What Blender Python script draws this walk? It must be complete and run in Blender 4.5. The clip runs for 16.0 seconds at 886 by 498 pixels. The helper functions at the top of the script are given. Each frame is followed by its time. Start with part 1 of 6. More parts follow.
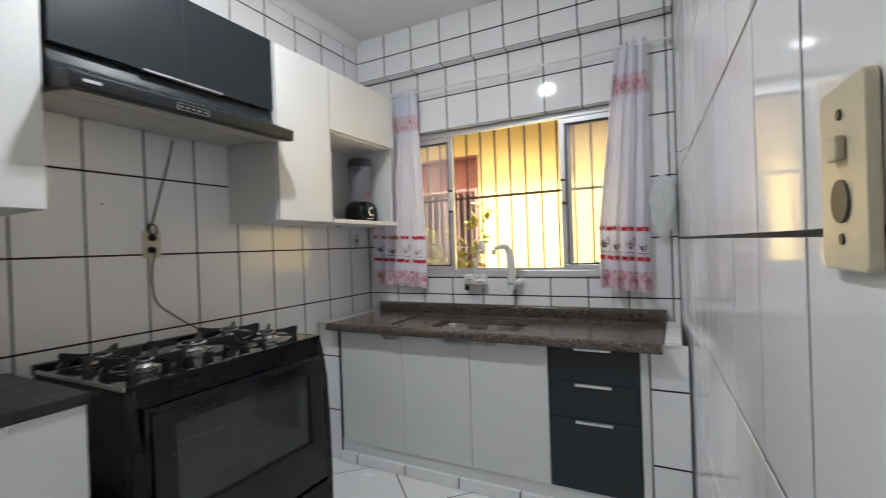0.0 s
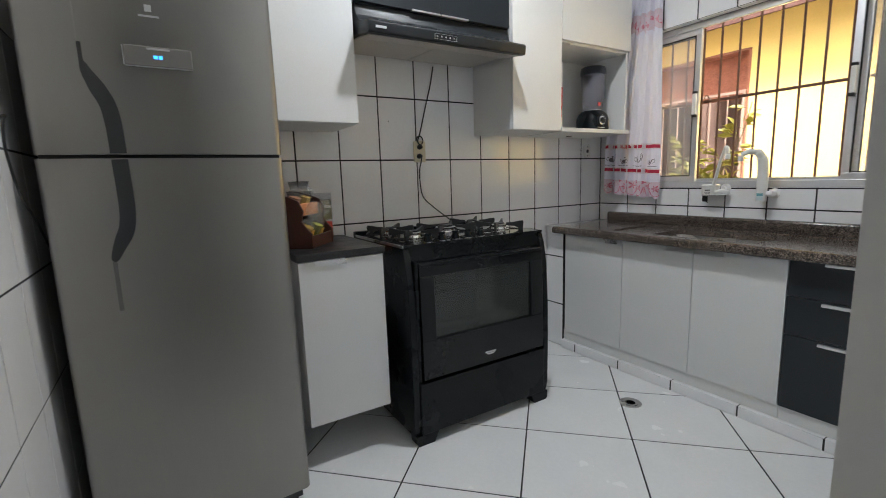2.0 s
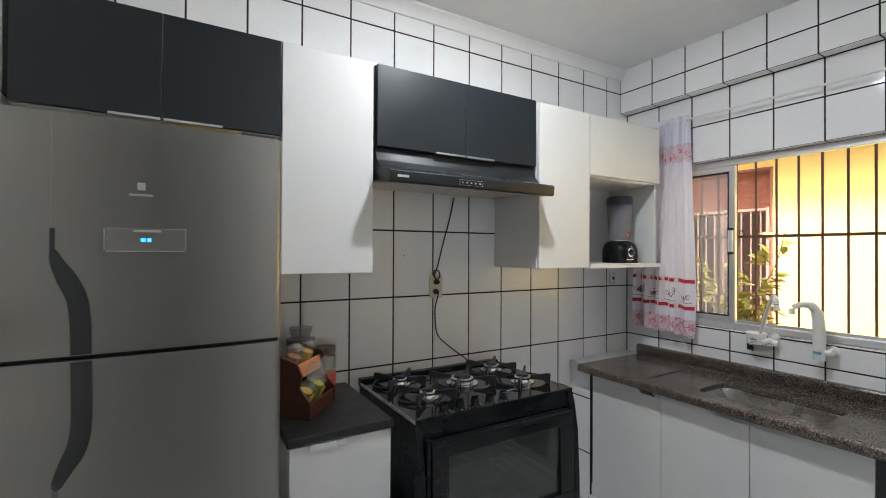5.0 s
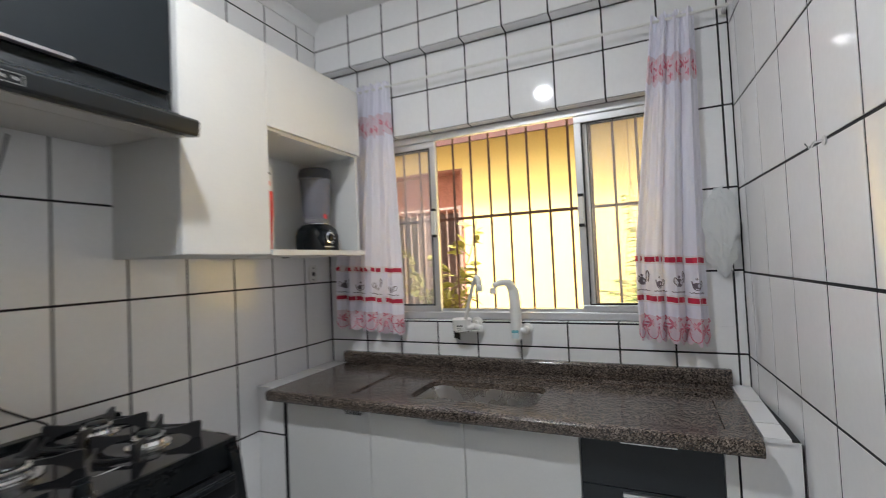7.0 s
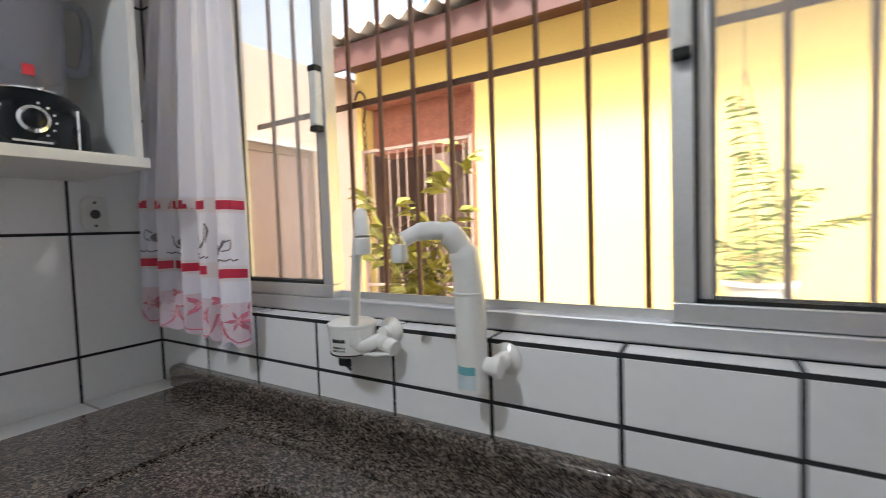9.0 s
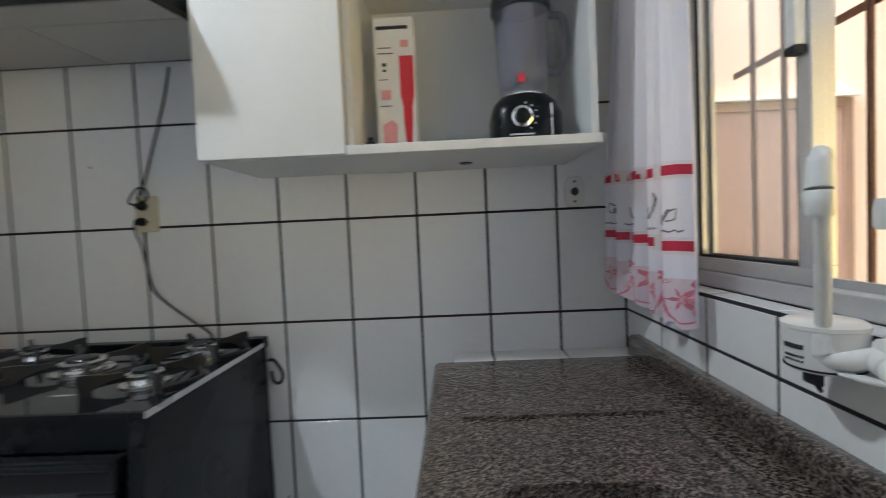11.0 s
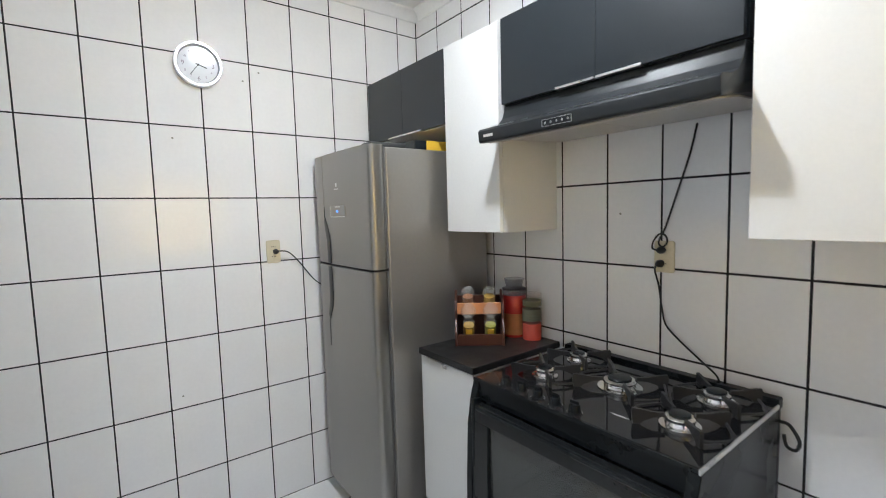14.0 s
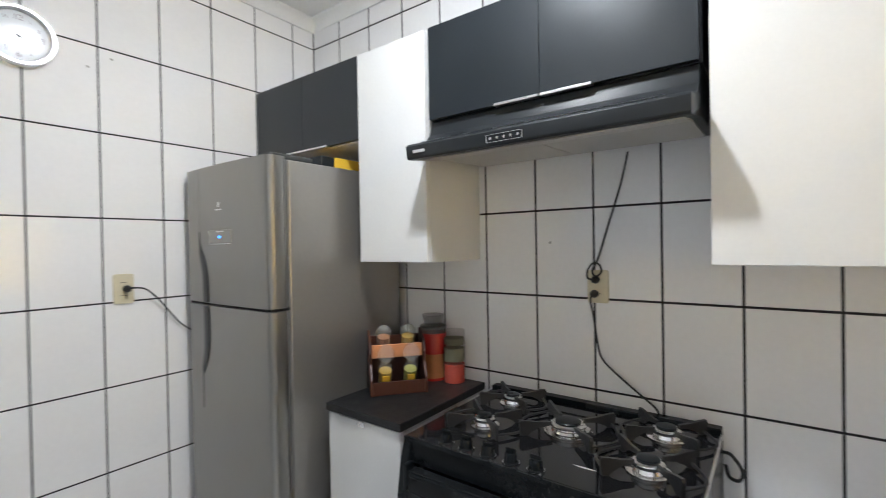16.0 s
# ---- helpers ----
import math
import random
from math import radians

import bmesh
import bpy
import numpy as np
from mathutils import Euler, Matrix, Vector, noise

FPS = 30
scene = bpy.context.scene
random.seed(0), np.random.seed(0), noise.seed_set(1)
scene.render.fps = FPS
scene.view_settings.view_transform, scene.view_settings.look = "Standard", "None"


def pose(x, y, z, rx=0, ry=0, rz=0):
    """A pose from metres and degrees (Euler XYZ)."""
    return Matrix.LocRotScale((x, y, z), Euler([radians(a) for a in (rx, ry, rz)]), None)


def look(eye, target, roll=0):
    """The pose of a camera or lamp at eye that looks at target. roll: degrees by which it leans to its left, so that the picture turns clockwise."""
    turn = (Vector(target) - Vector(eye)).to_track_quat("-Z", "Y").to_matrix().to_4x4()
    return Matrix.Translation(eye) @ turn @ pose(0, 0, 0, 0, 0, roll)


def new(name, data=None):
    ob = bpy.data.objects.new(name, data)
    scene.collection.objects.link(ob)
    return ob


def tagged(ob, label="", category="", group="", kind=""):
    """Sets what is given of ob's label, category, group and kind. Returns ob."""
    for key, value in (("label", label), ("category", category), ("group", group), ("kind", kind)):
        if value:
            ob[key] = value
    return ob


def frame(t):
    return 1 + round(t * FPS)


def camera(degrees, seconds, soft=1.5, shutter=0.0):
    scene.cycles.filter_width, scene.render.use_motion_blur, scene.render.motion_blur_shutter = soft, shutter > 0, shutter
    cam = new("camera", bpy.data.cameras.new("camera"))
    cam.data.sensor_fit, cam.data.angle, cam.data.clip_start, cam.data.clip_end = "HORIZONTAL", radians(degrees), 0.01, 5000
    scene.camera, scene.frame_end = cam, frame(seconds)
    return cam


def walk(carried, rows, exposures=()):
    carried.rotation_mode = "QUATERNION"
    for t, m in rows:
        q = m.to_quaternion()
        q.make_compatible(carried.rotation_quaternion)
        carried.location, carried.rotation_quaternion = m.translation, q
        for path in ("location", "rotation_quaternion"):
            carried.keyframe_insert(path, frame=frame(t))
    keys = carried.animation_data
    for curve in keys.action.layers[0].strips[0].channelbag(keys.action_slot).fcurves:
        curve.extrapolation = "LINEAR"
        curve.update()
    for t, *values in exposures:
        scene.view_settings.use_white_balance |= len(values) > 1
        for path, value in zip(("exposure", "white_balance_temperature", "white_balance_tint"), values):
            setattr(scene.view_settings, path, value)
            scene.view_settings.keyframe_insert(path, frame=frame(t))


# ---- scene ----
cam = camera(89.4, 16.0, soft=0.9, shutter=0.4)
PATH = [
    (0, (1.912, 0.428, 1.221), (0.987, 2.202, 1.209), -2.0),
    (0.5, (1.949, 0.376, 1.183), (0.701, 1.939, 1.171), -1.7),
    (1, (2.012, 0.331, 1.138), (0.541, 1.681, 1.018), -1.8),
    (1.5, (2.079, 0.295, 1.114), (0.484, 1.476, 0.866), -1.7),
    (2, (2.162, 0.308, 1.126), (0.479, 1.342, 0.815), -1.9),
    (2.5, (2.188, 0.313, 1.175), (0.459, 1.265, 0.847), -1.8),
    (3, (2.148, 0.342, 1.285), (0.404, 1.259, 0.946), -1.5),
    (3.5, (2.106, 0.354, 1.406), (0.34, 1.239, 1.093), -1.2),
    (3.7, (2.091, 0.363, 1.454), (0.313, 1.247, 1.219), -1.2),
    (5.8, (1.799, 0.455, 1.405), (0.244, 1.7, 1.586), -2.4),
    (6, (1.766, 0.509, 1.372), (0.332, 1.891, 1.555), -2.7),
    (6.5, (1.694, 0.722, 1.329), (0.571, 2.37, 1.483), -3.2),
    (7, (1.607, 0.986, 1.305), (0.772, 2.802, 1.368), -2.6),
    (7.5, (1.526, 1.294, 1.288), (0.841, 3.173, 1.276), -1.8),
    (8, (1.515, 1.661, 1.248), (0.891, 3.561, 1.219), -1.5),
    (8.2, (1.503, 1.829, 1.242), (0.878, 3.728, 1.182), -1.6),
    (10.3, (1.226, 2.519, 1.17), (-0.683, 3.114, 1.123), -2.4),
    (10.5, (1.26, 2.503, 1.17), (-0.693, 2.93, 1.119), -2.5),
    (11, (1.377, 2.463, 1.179), (-0.621, 2.404, 1.097), -2.6),
    (11.5, (1.485, 2.418, 1.207), (-0.45, 1.924, 1.096), -2.9),
    (12, (1.563, 2.388, 1.211), (-0.159, 1.378, 1.087), -2.8),
    (12.5, (1.606, 2.388, 1.258), (0.123, 1.056, 1.098), -3.1),
    (13, (1.614, 2.372, 1.314), (0.267, 0.903, 1.142), -2.7),
    (13.5, (1.6, 2.348, 1.384), (0.327, 0.816, 1.206), -2.1),
    (14, (1.581, 2.281, 1.452), (0.372, 0.697, 1.286), -1.6),
    (14.5, (1.555, 2.194, 1.497), (0.338, 0.61, 1.416), -1.2),
    (15, (1.529, 2.101, 1.479), (0.308, 0.518, 1.451), -1.1),
    (15.5, (1.531, 2.042, 1.443), (0.166, 0.58, 1.423), -1.0),
    (16, (1.549, 1.988, 1.424), (-0.061, 0.8, 1.405), -1.0),
]
EXPOSURE = ((0.0, 1.62, 6300, 9), (3.5, 1.62, 6300, 8), (6.5, 1.55, 6350, 9), (8.2, 1.66, 6350, 10), (10.3, 1.46, 5900, 4), (11.5, 1.70, 5950, 6), (12.2, 2.02, 6050, 8), (13.0, 2.08, 6150, 8), (16.0, 2.02, 6250, 9))
walk(cam, [(t, look(eye, target, roll)) for t, eye, target, roll in PATH], EXPOSURE)

# ---- world, sun, lights ----
world = bpy.data.worlds.new("sky_world")
scene.world = world
world.use_nodes = True
wn = world.node_tree
sky = wn.nodes.new("ShaderNodeTexSky")
sky.sky_type = "NISHITA"
sky.sun_disc = False
sky.sun_elevation = radians(58)
sky.sun_rotation = radians(165)
sky.air_density, sky.dust_density = 0.8, 7.0
wn.nodes["Background"].inputs["Strength"].default_value = 0.15
haze = wn.nodes.new("ShaderNodeHueSaturation")
haze.inputs["Saturation"].default_value = 0.35
haze.inputs["Value"].default_value = 1.3
wn.links.new(sky.outputs["Color"], haze.inputs["Color"])
wn.links.new(haze.outputs["Color"], wn.nodes["Background"].inputs["Color"])
sun = new("sun", bpy.data.lights.new("sun", "SUN"))
sun.data.energy, sun.data.angle, sun.data.color = 4.2, radians(10), (1.0, 0.96, 0.90)
sun.matrix_world = look((0.6, -4.0, 8.0), (0.9, 1.0, 0.0))


# ---- materials ----
def nodes_of(name):
    m = bpy.data.materials.new(name)
    m.use_nodes = True
    return m, m.node_tree, m.node_tree.nodes["Principled BSDF"]


def mat(name, color, rough=0.5, metal=0.0, vary=0.06, scale=6.0, grain=60.0, bump=0.0, bump_scale=40.0, rough_vary=0.05,
        spread=0.0, spec=0.5, alpha=None, transmission=0.0, emit=None, coat=0.0, stretch=(1, 1, 1), ior=1.5):
    """Principled surface with blotches, fine grain, uneven gloss and relief."""
    m, nt, b = nodes_of(name)
    n, l = nt.nodes, nt.links
    tc = n.new("ShaderNodeTexCoord")
    mp = n.new("ShaderNodeMapping")
    mp.inputs["Scale"].default_value = stretch
    geo = n.new("ShaderNodeNewGeometry")
    l.new(geo.outputs["Position"], mp.inputs["Vector"])
    n1 = n.new("ShaderNodeTexNoise"); n1.inputs["Scale"].default_value = scale; n1.inputs["Detail"].default_value = 3
    n2 = n.new("ShaderNodeTexNoise"); n2.inputs["Scale"].default_value = grain; n2.inputs["Detail"].default_value = 2
    l.new(mp.outputs["Vector"], n1.inputs["Vector"]); l.new(mp.outputs["Vector"], n2.inputs["Vector"])
    add = n.new("ShaderNodeMath"); add.operation = "ADD"
    l.new(n1.outputs["Fac"], add.inputs[0]); l.new(n2.outputs["Fac"], add.inputs[1])
    mr = n.new("ShaderNodeMapRange")
    mr.inputs["From Min"].default_value, mr.inputs["From Max"].default_value = 0.5, 1.5
    mr.inputs["To Min"].default_value, mr.inputs["To Max"].default_value = 1 - vary, 1 + vary
    l.new(add.outputs[0], mr.inputs["Value"])
    val = mr.outputs["Result"]
    if spread:
        oi = n.new("ShaderNodeObjectInfo")
        m2 = n.new("ShaderNodeMapRange")
        m2.inputs["To Min"].default_value, m2.inputs["To Max"].default_value = 1 - spread, 1 + spread
        l.new(oi.outputs["Random"], m2.inputs["Value"])
        mu = n.new("ShaderNodeMath"); mu.operation = "MULTIPLY"
        l.new(val, mu.inputs[0]); l.new(m2.outputs["Result"], mu.inputs[1])
        val = mu.outputs[0]
    vm = n.new("ShaderNodeVectorMath"); vm.operation = "SCALE"
    vm.inputs[0].default_value = color
    l.new(val, vm.inputs["Scale"])
    l.new(vm.outputs["Vector"], b.inputs["Base Color"])
    r = n.new("ShaderNodeMapRange")
    r.inputs["From Min"].default_value, r.inputs["From Max"].default_value = 0.3, 0.7
    r.inputs["To Min"].default_value, r.inputs["To Max"].default_value = max(0, rough - rough_vary), min(1, rough + rough_vary)
    l.new(n1.outputs["Fac"], r.inputs["Value"]); l.new(r.outputs["Result"], b.inputs["Roughness"])
    b.inputs["Metallic"].default_value = metal
    b.inputs["IOR"].default_value = ior
    b.inputs["Specular IOR Level"].default_value = spec
    if coat:
        b.inputs["Coat Weight"].default_value, b.inputs["Coat Roughness"].default_value = coat, 0.08
    if bump:
        nb = n.new("ShaderNodeTexNoise"); nb.inputs["Scale"].default_value = bump_scale; nb.inputs["Detail"].default_value = 3
        l.new(mp.outputs["Vector"], nb.inputs["Vector"])
        bp = n.new("ShaderNodeBump"); bp.inputs["Strength"].default_value = bump; bp.inputs["Distance"].default_value = 0.01
        l.new(nb.outputs["Fac"], bp.inputs["Height"]); l.new(bp.outputs["Normal"], b.inputs["Normal"])
    if transmission:
        b.inputs["Transmission Weight"].default_value = transmission
    if alpha is not None:
        b.inputs["Alpha"].default_value = alpha
    if emit:
        b.inputs["Emission Color"].default_value = (*emit[0], 1)
        b.inputs["Emission Strength"].default_value = emit[1]
    return m


def granite(name, dark, mid, light, rough):
    m, nt, b = nodes_of(name)
    n, l = nt.nodes, nt.links
    geo = n.new("ShaderNodeNewGeometry")
    v = n.new("ShaderNodeTexVoronoi"); v.inputs["Scale"].default_value = 320
    w = n.new("ShaderNodeTexNoise"); w.inputs["Scale"].default_value = 14; w.inputs["Detail"].default_value = 4
    f = n.new("ShaderNodeTexNoise"); f.inputs["Scale"].default_value = 130; f.inputs["Detail"].default_value = 3
    for t in (v, w, f):
        l.new(geo.outputs["Position"], t.inputs["Vector"])
    bw = n.new("ShaderNodeRGBToBW"); l.new(v.outputs["Color"], bw.inputs["Color"])
    mx = n.new("ShaderNodeMix"); mx.data_type = "FLOAT"; mx.inputs["Factor"].default_value = 0.5
    l.new(bw.outputs["Val"], mx.inputs["A"]); l.new(f.outputs["Fac"], mx.inputs["B"])
    cr = n.new("ShaderNodeValToRGB")
    e = cr.color_ramp.elements
    e[0].position, e[0].color = 0.36, (*dark, 1)
    e[1].position, e[1].color = 0.68, (*light, 1)
    c = e.new(0.5); c.color = (*mid, 1)
    l.new(mx.outputs["Result"], cr.inputs["Fac"])
    hs = n.new("ShaderNodeMapRange"); hs.inputs["To Min"].default_value, hs.inputs["To Max"].default_value = 0.65, 1.35
    l.new(w.outputs["Fac"], hs.inputs["Value"])
    vm = n.new("ShaderNodeVectorMath"); vm.operation = "SCALE"
    l.new(cr.outputs["Color"], vm.inputs[0]); l.new(hs.outputs["Result"], vm.inputs["Scale"])
    l.new(vm.outputs["Vector"], b.inputs["Base Color"])
    rr = n.new("ShaderNodeMapRange"); rr.inputs["To Min"].default_value, rr.inputs["To Max"].default_value = rough * 0.7, rough * 1.8
    l.new(w.outputs["Fac"], rr.inputs["Value"]); l.new(rr.outputs["Result"], b.inputs["Roughness"])
    bp = n.new("ShaderNodeBump"); bp.inputs["Strength"].default_value = 0.12; bp.inputs["Distance"].default_value = 0.004
    l.new(f.outputs["Fac"], bp.inputs["Height"]); l.new(bp.outputs["Normal"], b.inputs["Normal"])
    return m


def sheer(name, color, clear):
    """Thin cloth that lets some light through."""
    m = bpy.data.materials.new(name)
    m.use_nodes = True
    n, l = m.node_tree.nodes, m.node_tree.links
    n.remove(n["Principled BSDF"])
    out = n["Material Output"]
    geo = n.new("ShaderNodeNewGeometry")
    wv = n.new("ShaderNodeTexNoise"); wv.inputs["Scale"].default_value = 300
    l.new(geo.outputs["Position"], wv.inputs["Vector"])
    d = n.new("ShaderNodeBsdfDiffuse"); t = n.new("ShaderNodeBsdfTranslucent"); p = n.new("ShaderNodeBsdfTransparent")
    d.inputs["Color"].default_value = t.inputs["Color"].default_value = (*color, 1)
    a = n.new("ShaderNodeMixShader"); a.inputs["Fac"].default_value = 0.22
    l.new(d.outputs[0], a.inputs[1]); l.new(t.outputs[0], a.inputs[2])
    mr = n.new("ShaderNodeMapRange"); mr.inputs["To Min"].default_value, mr.inputs["To Max"].default_value = clear * 0.6, clear * 1.4
    l.new(wv.outputs["Fac"], mr.inputs["Value"])
    z = n.new("ShaderNodeMixShader")
    l.new(mr.outputs["Result"], z.inputs["Fac"]); l.new(a.outputs[0], z.inputs[1]); l.new(p.outputs[0], z.inputs[2])
    l.new(z.outputs[0], out.inputs["Surface"])
    return m


M = dict(
    tile=mat("glazed_white_tile", (0.87, 0.865, 0.865), 0.06, vary=0.03, bump=0.05, bump_scale=4, spread=0.02, rough_vary=0.03, spec=0.42),
    grout=mat("dark_grout", (0.022, 0.022, 0.024), 0.85, vary=0.3, grain=200, bump=0.3, bump_scale=300),
    floor_tile=mat("white_floor_tile", (0.82, 0.82, 0.81), 0.20, vary=0.04, bump=0.04, bump_scale=8, spread=0.02, rough_vary=0.08),
    plaster=mat("white_ceiling_paint", (0.84, 0.84, 0.83), 0.8, vary=0.04, bump=0.1, bump_scale=30),
    masonry=mat("grey_render", (0.45, 0.43, 0.40), 0.9, vary=0.15, bump=0.5, bump_scale=60),
    rough_plaster=mat("rough_white_render", (0.72, 0.70, 0.66), 0.9, vary=0.1, bump=1.0, bump_scale=70),
    white=mat("white_laminate", (0.72, 0.72, 0.708), 0.48, vary=0.03, grain=120, bump=0.03, bump_scale=400),
    black=mat("matte_black_laminate", (0.012, 0.016, 0.020), 0.34, vary=0.1, grain=150, bump=0.02, bump_scale=300, rough_vary=0.03),
    alu=mat("satin_aluminium", (0.78, 0.78, 0.78), 0.3, metal=1.0, vary=0.04, grain=300, stretch=(1, 1, 1)),
    win_alu=mat("window_aluminium", (0.66, 0.66, 0.67), 0.42, metal=0.75, vary=0.08, grain=200),
    chrome=mat("chrome", (0.85, 0.85, 0.85), 0.1, metal=1.0, vary=0.02),
    steel=mat("brushed_steel", (0.31, 0.30, 0.283), 0.33, metal=0.92, vary=0.02, scale=2.5, grain=14, stretch=(6, 6, 1), rough_vary=0.02),
    steel_side=mat("grey_metal_paint", (0.34, 0.325, 0.305), 0.36, metal=0.75, vary=0.04, scale=2),
    sink_steel=mat("sink_steel", (0.62, 0.605, 0.585), 0.22, metal=1.0, vary=0.05, grain=90, rough_vary=0.08),
    grey_plastic=mat("dark_grey_plastic", (0.035, 0.036, 0.037), 0.35, vary=0.1),
    seam=mat("black_rubber", (0.015, 0.015, 0.015), 0.7, vary=0.2),
    enamel=mat("black_enamel", (0.006, 0.0078, 0.009), 0.26, spec=0.24, vary=0.15, grain=120, rough_vary=0.06),
    door_black=mat("black_coated_glass", (0.010, 0.011, 0.012), 0.16, spec=0.35, vary=0.1, rough_vary=0.04),
    stove_glass=mat("black_glass", (0.008, 0.008, 0.009), 0.05, vary=0.1, rough_vary=0.03),
    jar_glass=mat("thin_jar_glass", (0.22, 0.22, 0.20), 0.06, vary=0.02, alpha=0.16),
    hood_paint=mat("satin_black_hood", (0.012, 0.0145, 0.017), 0.44, spec=0.4, vary=0.1, grain=150),
    seal=mat("grey_door_seal", (0.16, 0.155, 0.15), 0.6),
    filler=mat("grey_filler", (0.35, 0.34, 0.32), 0.8),
    oven_glass=mat("smoked_oven_glass", (0.065, 0.070, 0.066), 0.06, vary=0.1, alpha=0.62, coat=0.4, spec=0.5),
    oven_in=mat("oven_lining", (0.15, 0.15, 0.142), 0.5, vary=0.2),
    iron=mat("cast_iron", (0.016, 0.016, 0.017), 0.45, vary=0.3, grain=200, bump=0.2, bump_scale=250),
    granite=granite("brown_granite", (0.016, 0.0125, 0.0105), (0.080, 0.061, 0.050), (0.24, 0.195, 0.162), 0.13),
    black_granite=granite("black_granite", (0.006, 0.006, 0.006), (0.010, 0.010, 0.011), (0.026, 0.026, 0.026), 0.30),
    hood_under=mat("brushed_filter_grey", (0.52, 0.50, 0.47), 0.42, metal=0.5, vary=0.06, grain=200),
    paper=mat("white_card", (0.80, 0.79, 0.78), 0.5, vary=0.03),
    red=mat("red_print", (0.62, 0.03, 0.05), 0.45, vary=0.06),
    pale_red=mat("pale_red_print", (0.80, 0.36, 0.38), 0.5, vary=0.1),
    ink=mat("black_print", (0.03, 0.03, 0.03), 0.5, vary=0.1),
    silver_print=mat("silver_print", (0.7, 0.7, 0.7), 0.35, metal=0.5, vary=0.05),
    white_plastic=mat("white_plastic", (0.80, 0.79, 0.76), 0.28, vary=0.03, coat=0.2),
    cream=mat("aged_cream_plastic", (0.66, 0.60, 0.44), 0.38, vary=0.06, grain=80),
    socket_dark=mat("dark_socket", (0.05, 0.05, 0.05), 0.5),
    cable=mat("black_cable", (0.02, 0.02, 0.02), 0.5),
    wood=mat("dark_red_wood", (0.060, 0.018, 0.010), 0.4, vary=0.25, scale=12, grain=60, stretch=(1, 6, 1), bump=0.1, bump_scale=60),
    band=mat("orange_wood", (0.55, 0.22, 0.09), 0.5, vary=0.15, grain=50),
    pale_glass=mat("pale_glass", (0.60, 0.59, 0.54), 0.05, vary=0.04, rough_vary=0.02, alpha=0.17),
    porch=mat("brown_porch_plaster", (0.20, 0.125, 0.10), 0.9, vary=0.3, scale=3, bump=0.5, bump_scale=60),
    pane=mat("window_pane", (0.9, 0.92, 0.92), 0.03, vary=0.01, rough_vary=0.01, alpha=0.10),
    smoky=mat("tinted_plastic_jug", (0.26, 0.26, 0.31), 0.08, vary=0.05, alpha=0.46),
    jug_lid=mat("dark_jug_lid", (0.03, 0.035, 0.045), 0.35, vary=0.1),
    spice_a=mat("yellow_spice", (0.42, 0.26, 0.035), 0.8, vary=0.3, grain=300),
    spice_b=mat("green_spice", (0.30, 0.30, 0.045), 0.8, vary=0.3, grain=300),
    spice_c=mat("brown_spice", (0.30, 0.12, 0.05), 0.8, vary=0.3, grain=300),
    tin_red=mat("red_tin", (0.55, 0.03, 0.025), 0.3, vary=0.08),
    beans=mat("red_beans", (0.62, 0.06, 0.03), 0.5, vary=0.25, grain=200, bump=0.5, bump_scale=150),
    seeds=mat("grey_green_seeds", (0.22, 0.21, 0.13), 0.7, vary=0.3, grain=250),
    gold=mat("gold_card", (0.80, 0.50, 0.05), 0.4, vary=0.05),
    clock_rim=mat("silver_clock_rim", (0.78, 0.78, 0.79), 0.22, metal=0.6, vary=0.03),
    clock_face=mat("pale_clock_face", (0.50, 0.52, 0.55), 0.35, vary=0.03, coat=0.8),
    blue_led=mat("blue_display", (0.05, 0.2, 0.9), 0.4, emit=((0.03, 0.25, 1.0), 1.3)),
    bulb=mat("glowing_diffuser", (1, 1, 1), 0.5, emit=((0.97, 1.0, 1.04), 248.0)),
    cloth=sheer("sheer_white_cloth", (0.90, 0.89, 0.97), 0.035),
    lace=sheer("white_lace", (0.92, 0.86, 0.88), 0.10),
    pink_lace=sheer("pink_lace", (0.92, 0.78, 0.83), 0.14),
    ribbon=mat("red_ribbon", (0.55, 0.02, 0.06), 0.5, vary=0.1, grain=300),
    rose=mat("pink_embroidery", (0.72, 0.22, 0.30), 0.7, vary=0.25, grain=200),
    rose_pale=mat("pale_pink_embroidery", (0.82, 0.50, 0.55), 0.7, vary=0.2, grain=200),
    thread=mat("grey_thread", (0.20, 0.17, 0.20), 0.8, vary=0.2),
    film=sheer("clear_plastic_film", (0.88, 0.89, 0.88), 0.14),
    yellow=mat("yellow_wall_paint", (0.86, 0.62, 0.20), 0.85, vary=0.06, scale=2, bump=0.15, bump_scale=60),
    peach=mat("peach_wall_paint", (0.80, 0.62, 0.50), 0.85, vary=0.08, scale=2, bump=0.2, bump_scale=50),
    fascia=mat("brown_painted_board", (0.075, 0.024, 0.015), 0.6, vary=0.15, grain=60),
    roofing=mat("fibre_cement", (0.62, 0.55, 0.50), 0.9, vary=0.15, grain=80, bump=0.3, bump_scale=100),
    tank=mat("blue_tank", (0.02, 0.16, 0.50), 0.4, vary=0.1),
    rust=mat("rusty_brown_iron", (0.13, 0.055, 0.03), 0.55, vary=0.35, grain=120, bump=0.3, bump_scale=200),
    brickish=mat("raw_clay_brick", (0.34, 0.13, 0.08), 0.9, vary=0.3, scale=14, bump=0.6, bump_scale=60),
    pale_metal=mat("brown_painted_gate", (0.27, 0.18, 0.135), 0.5, vary=0.12),
    door_sheet=mat("greyish_pink_door_sheet", (0.36, 0.24, 0.21), 0.6, vary=0.08),
    concrete=mat("yard_concrete", (0.36, 0.34, 0.31), 0.9, vary=0.2, bump=0.4, bump_scale=60),
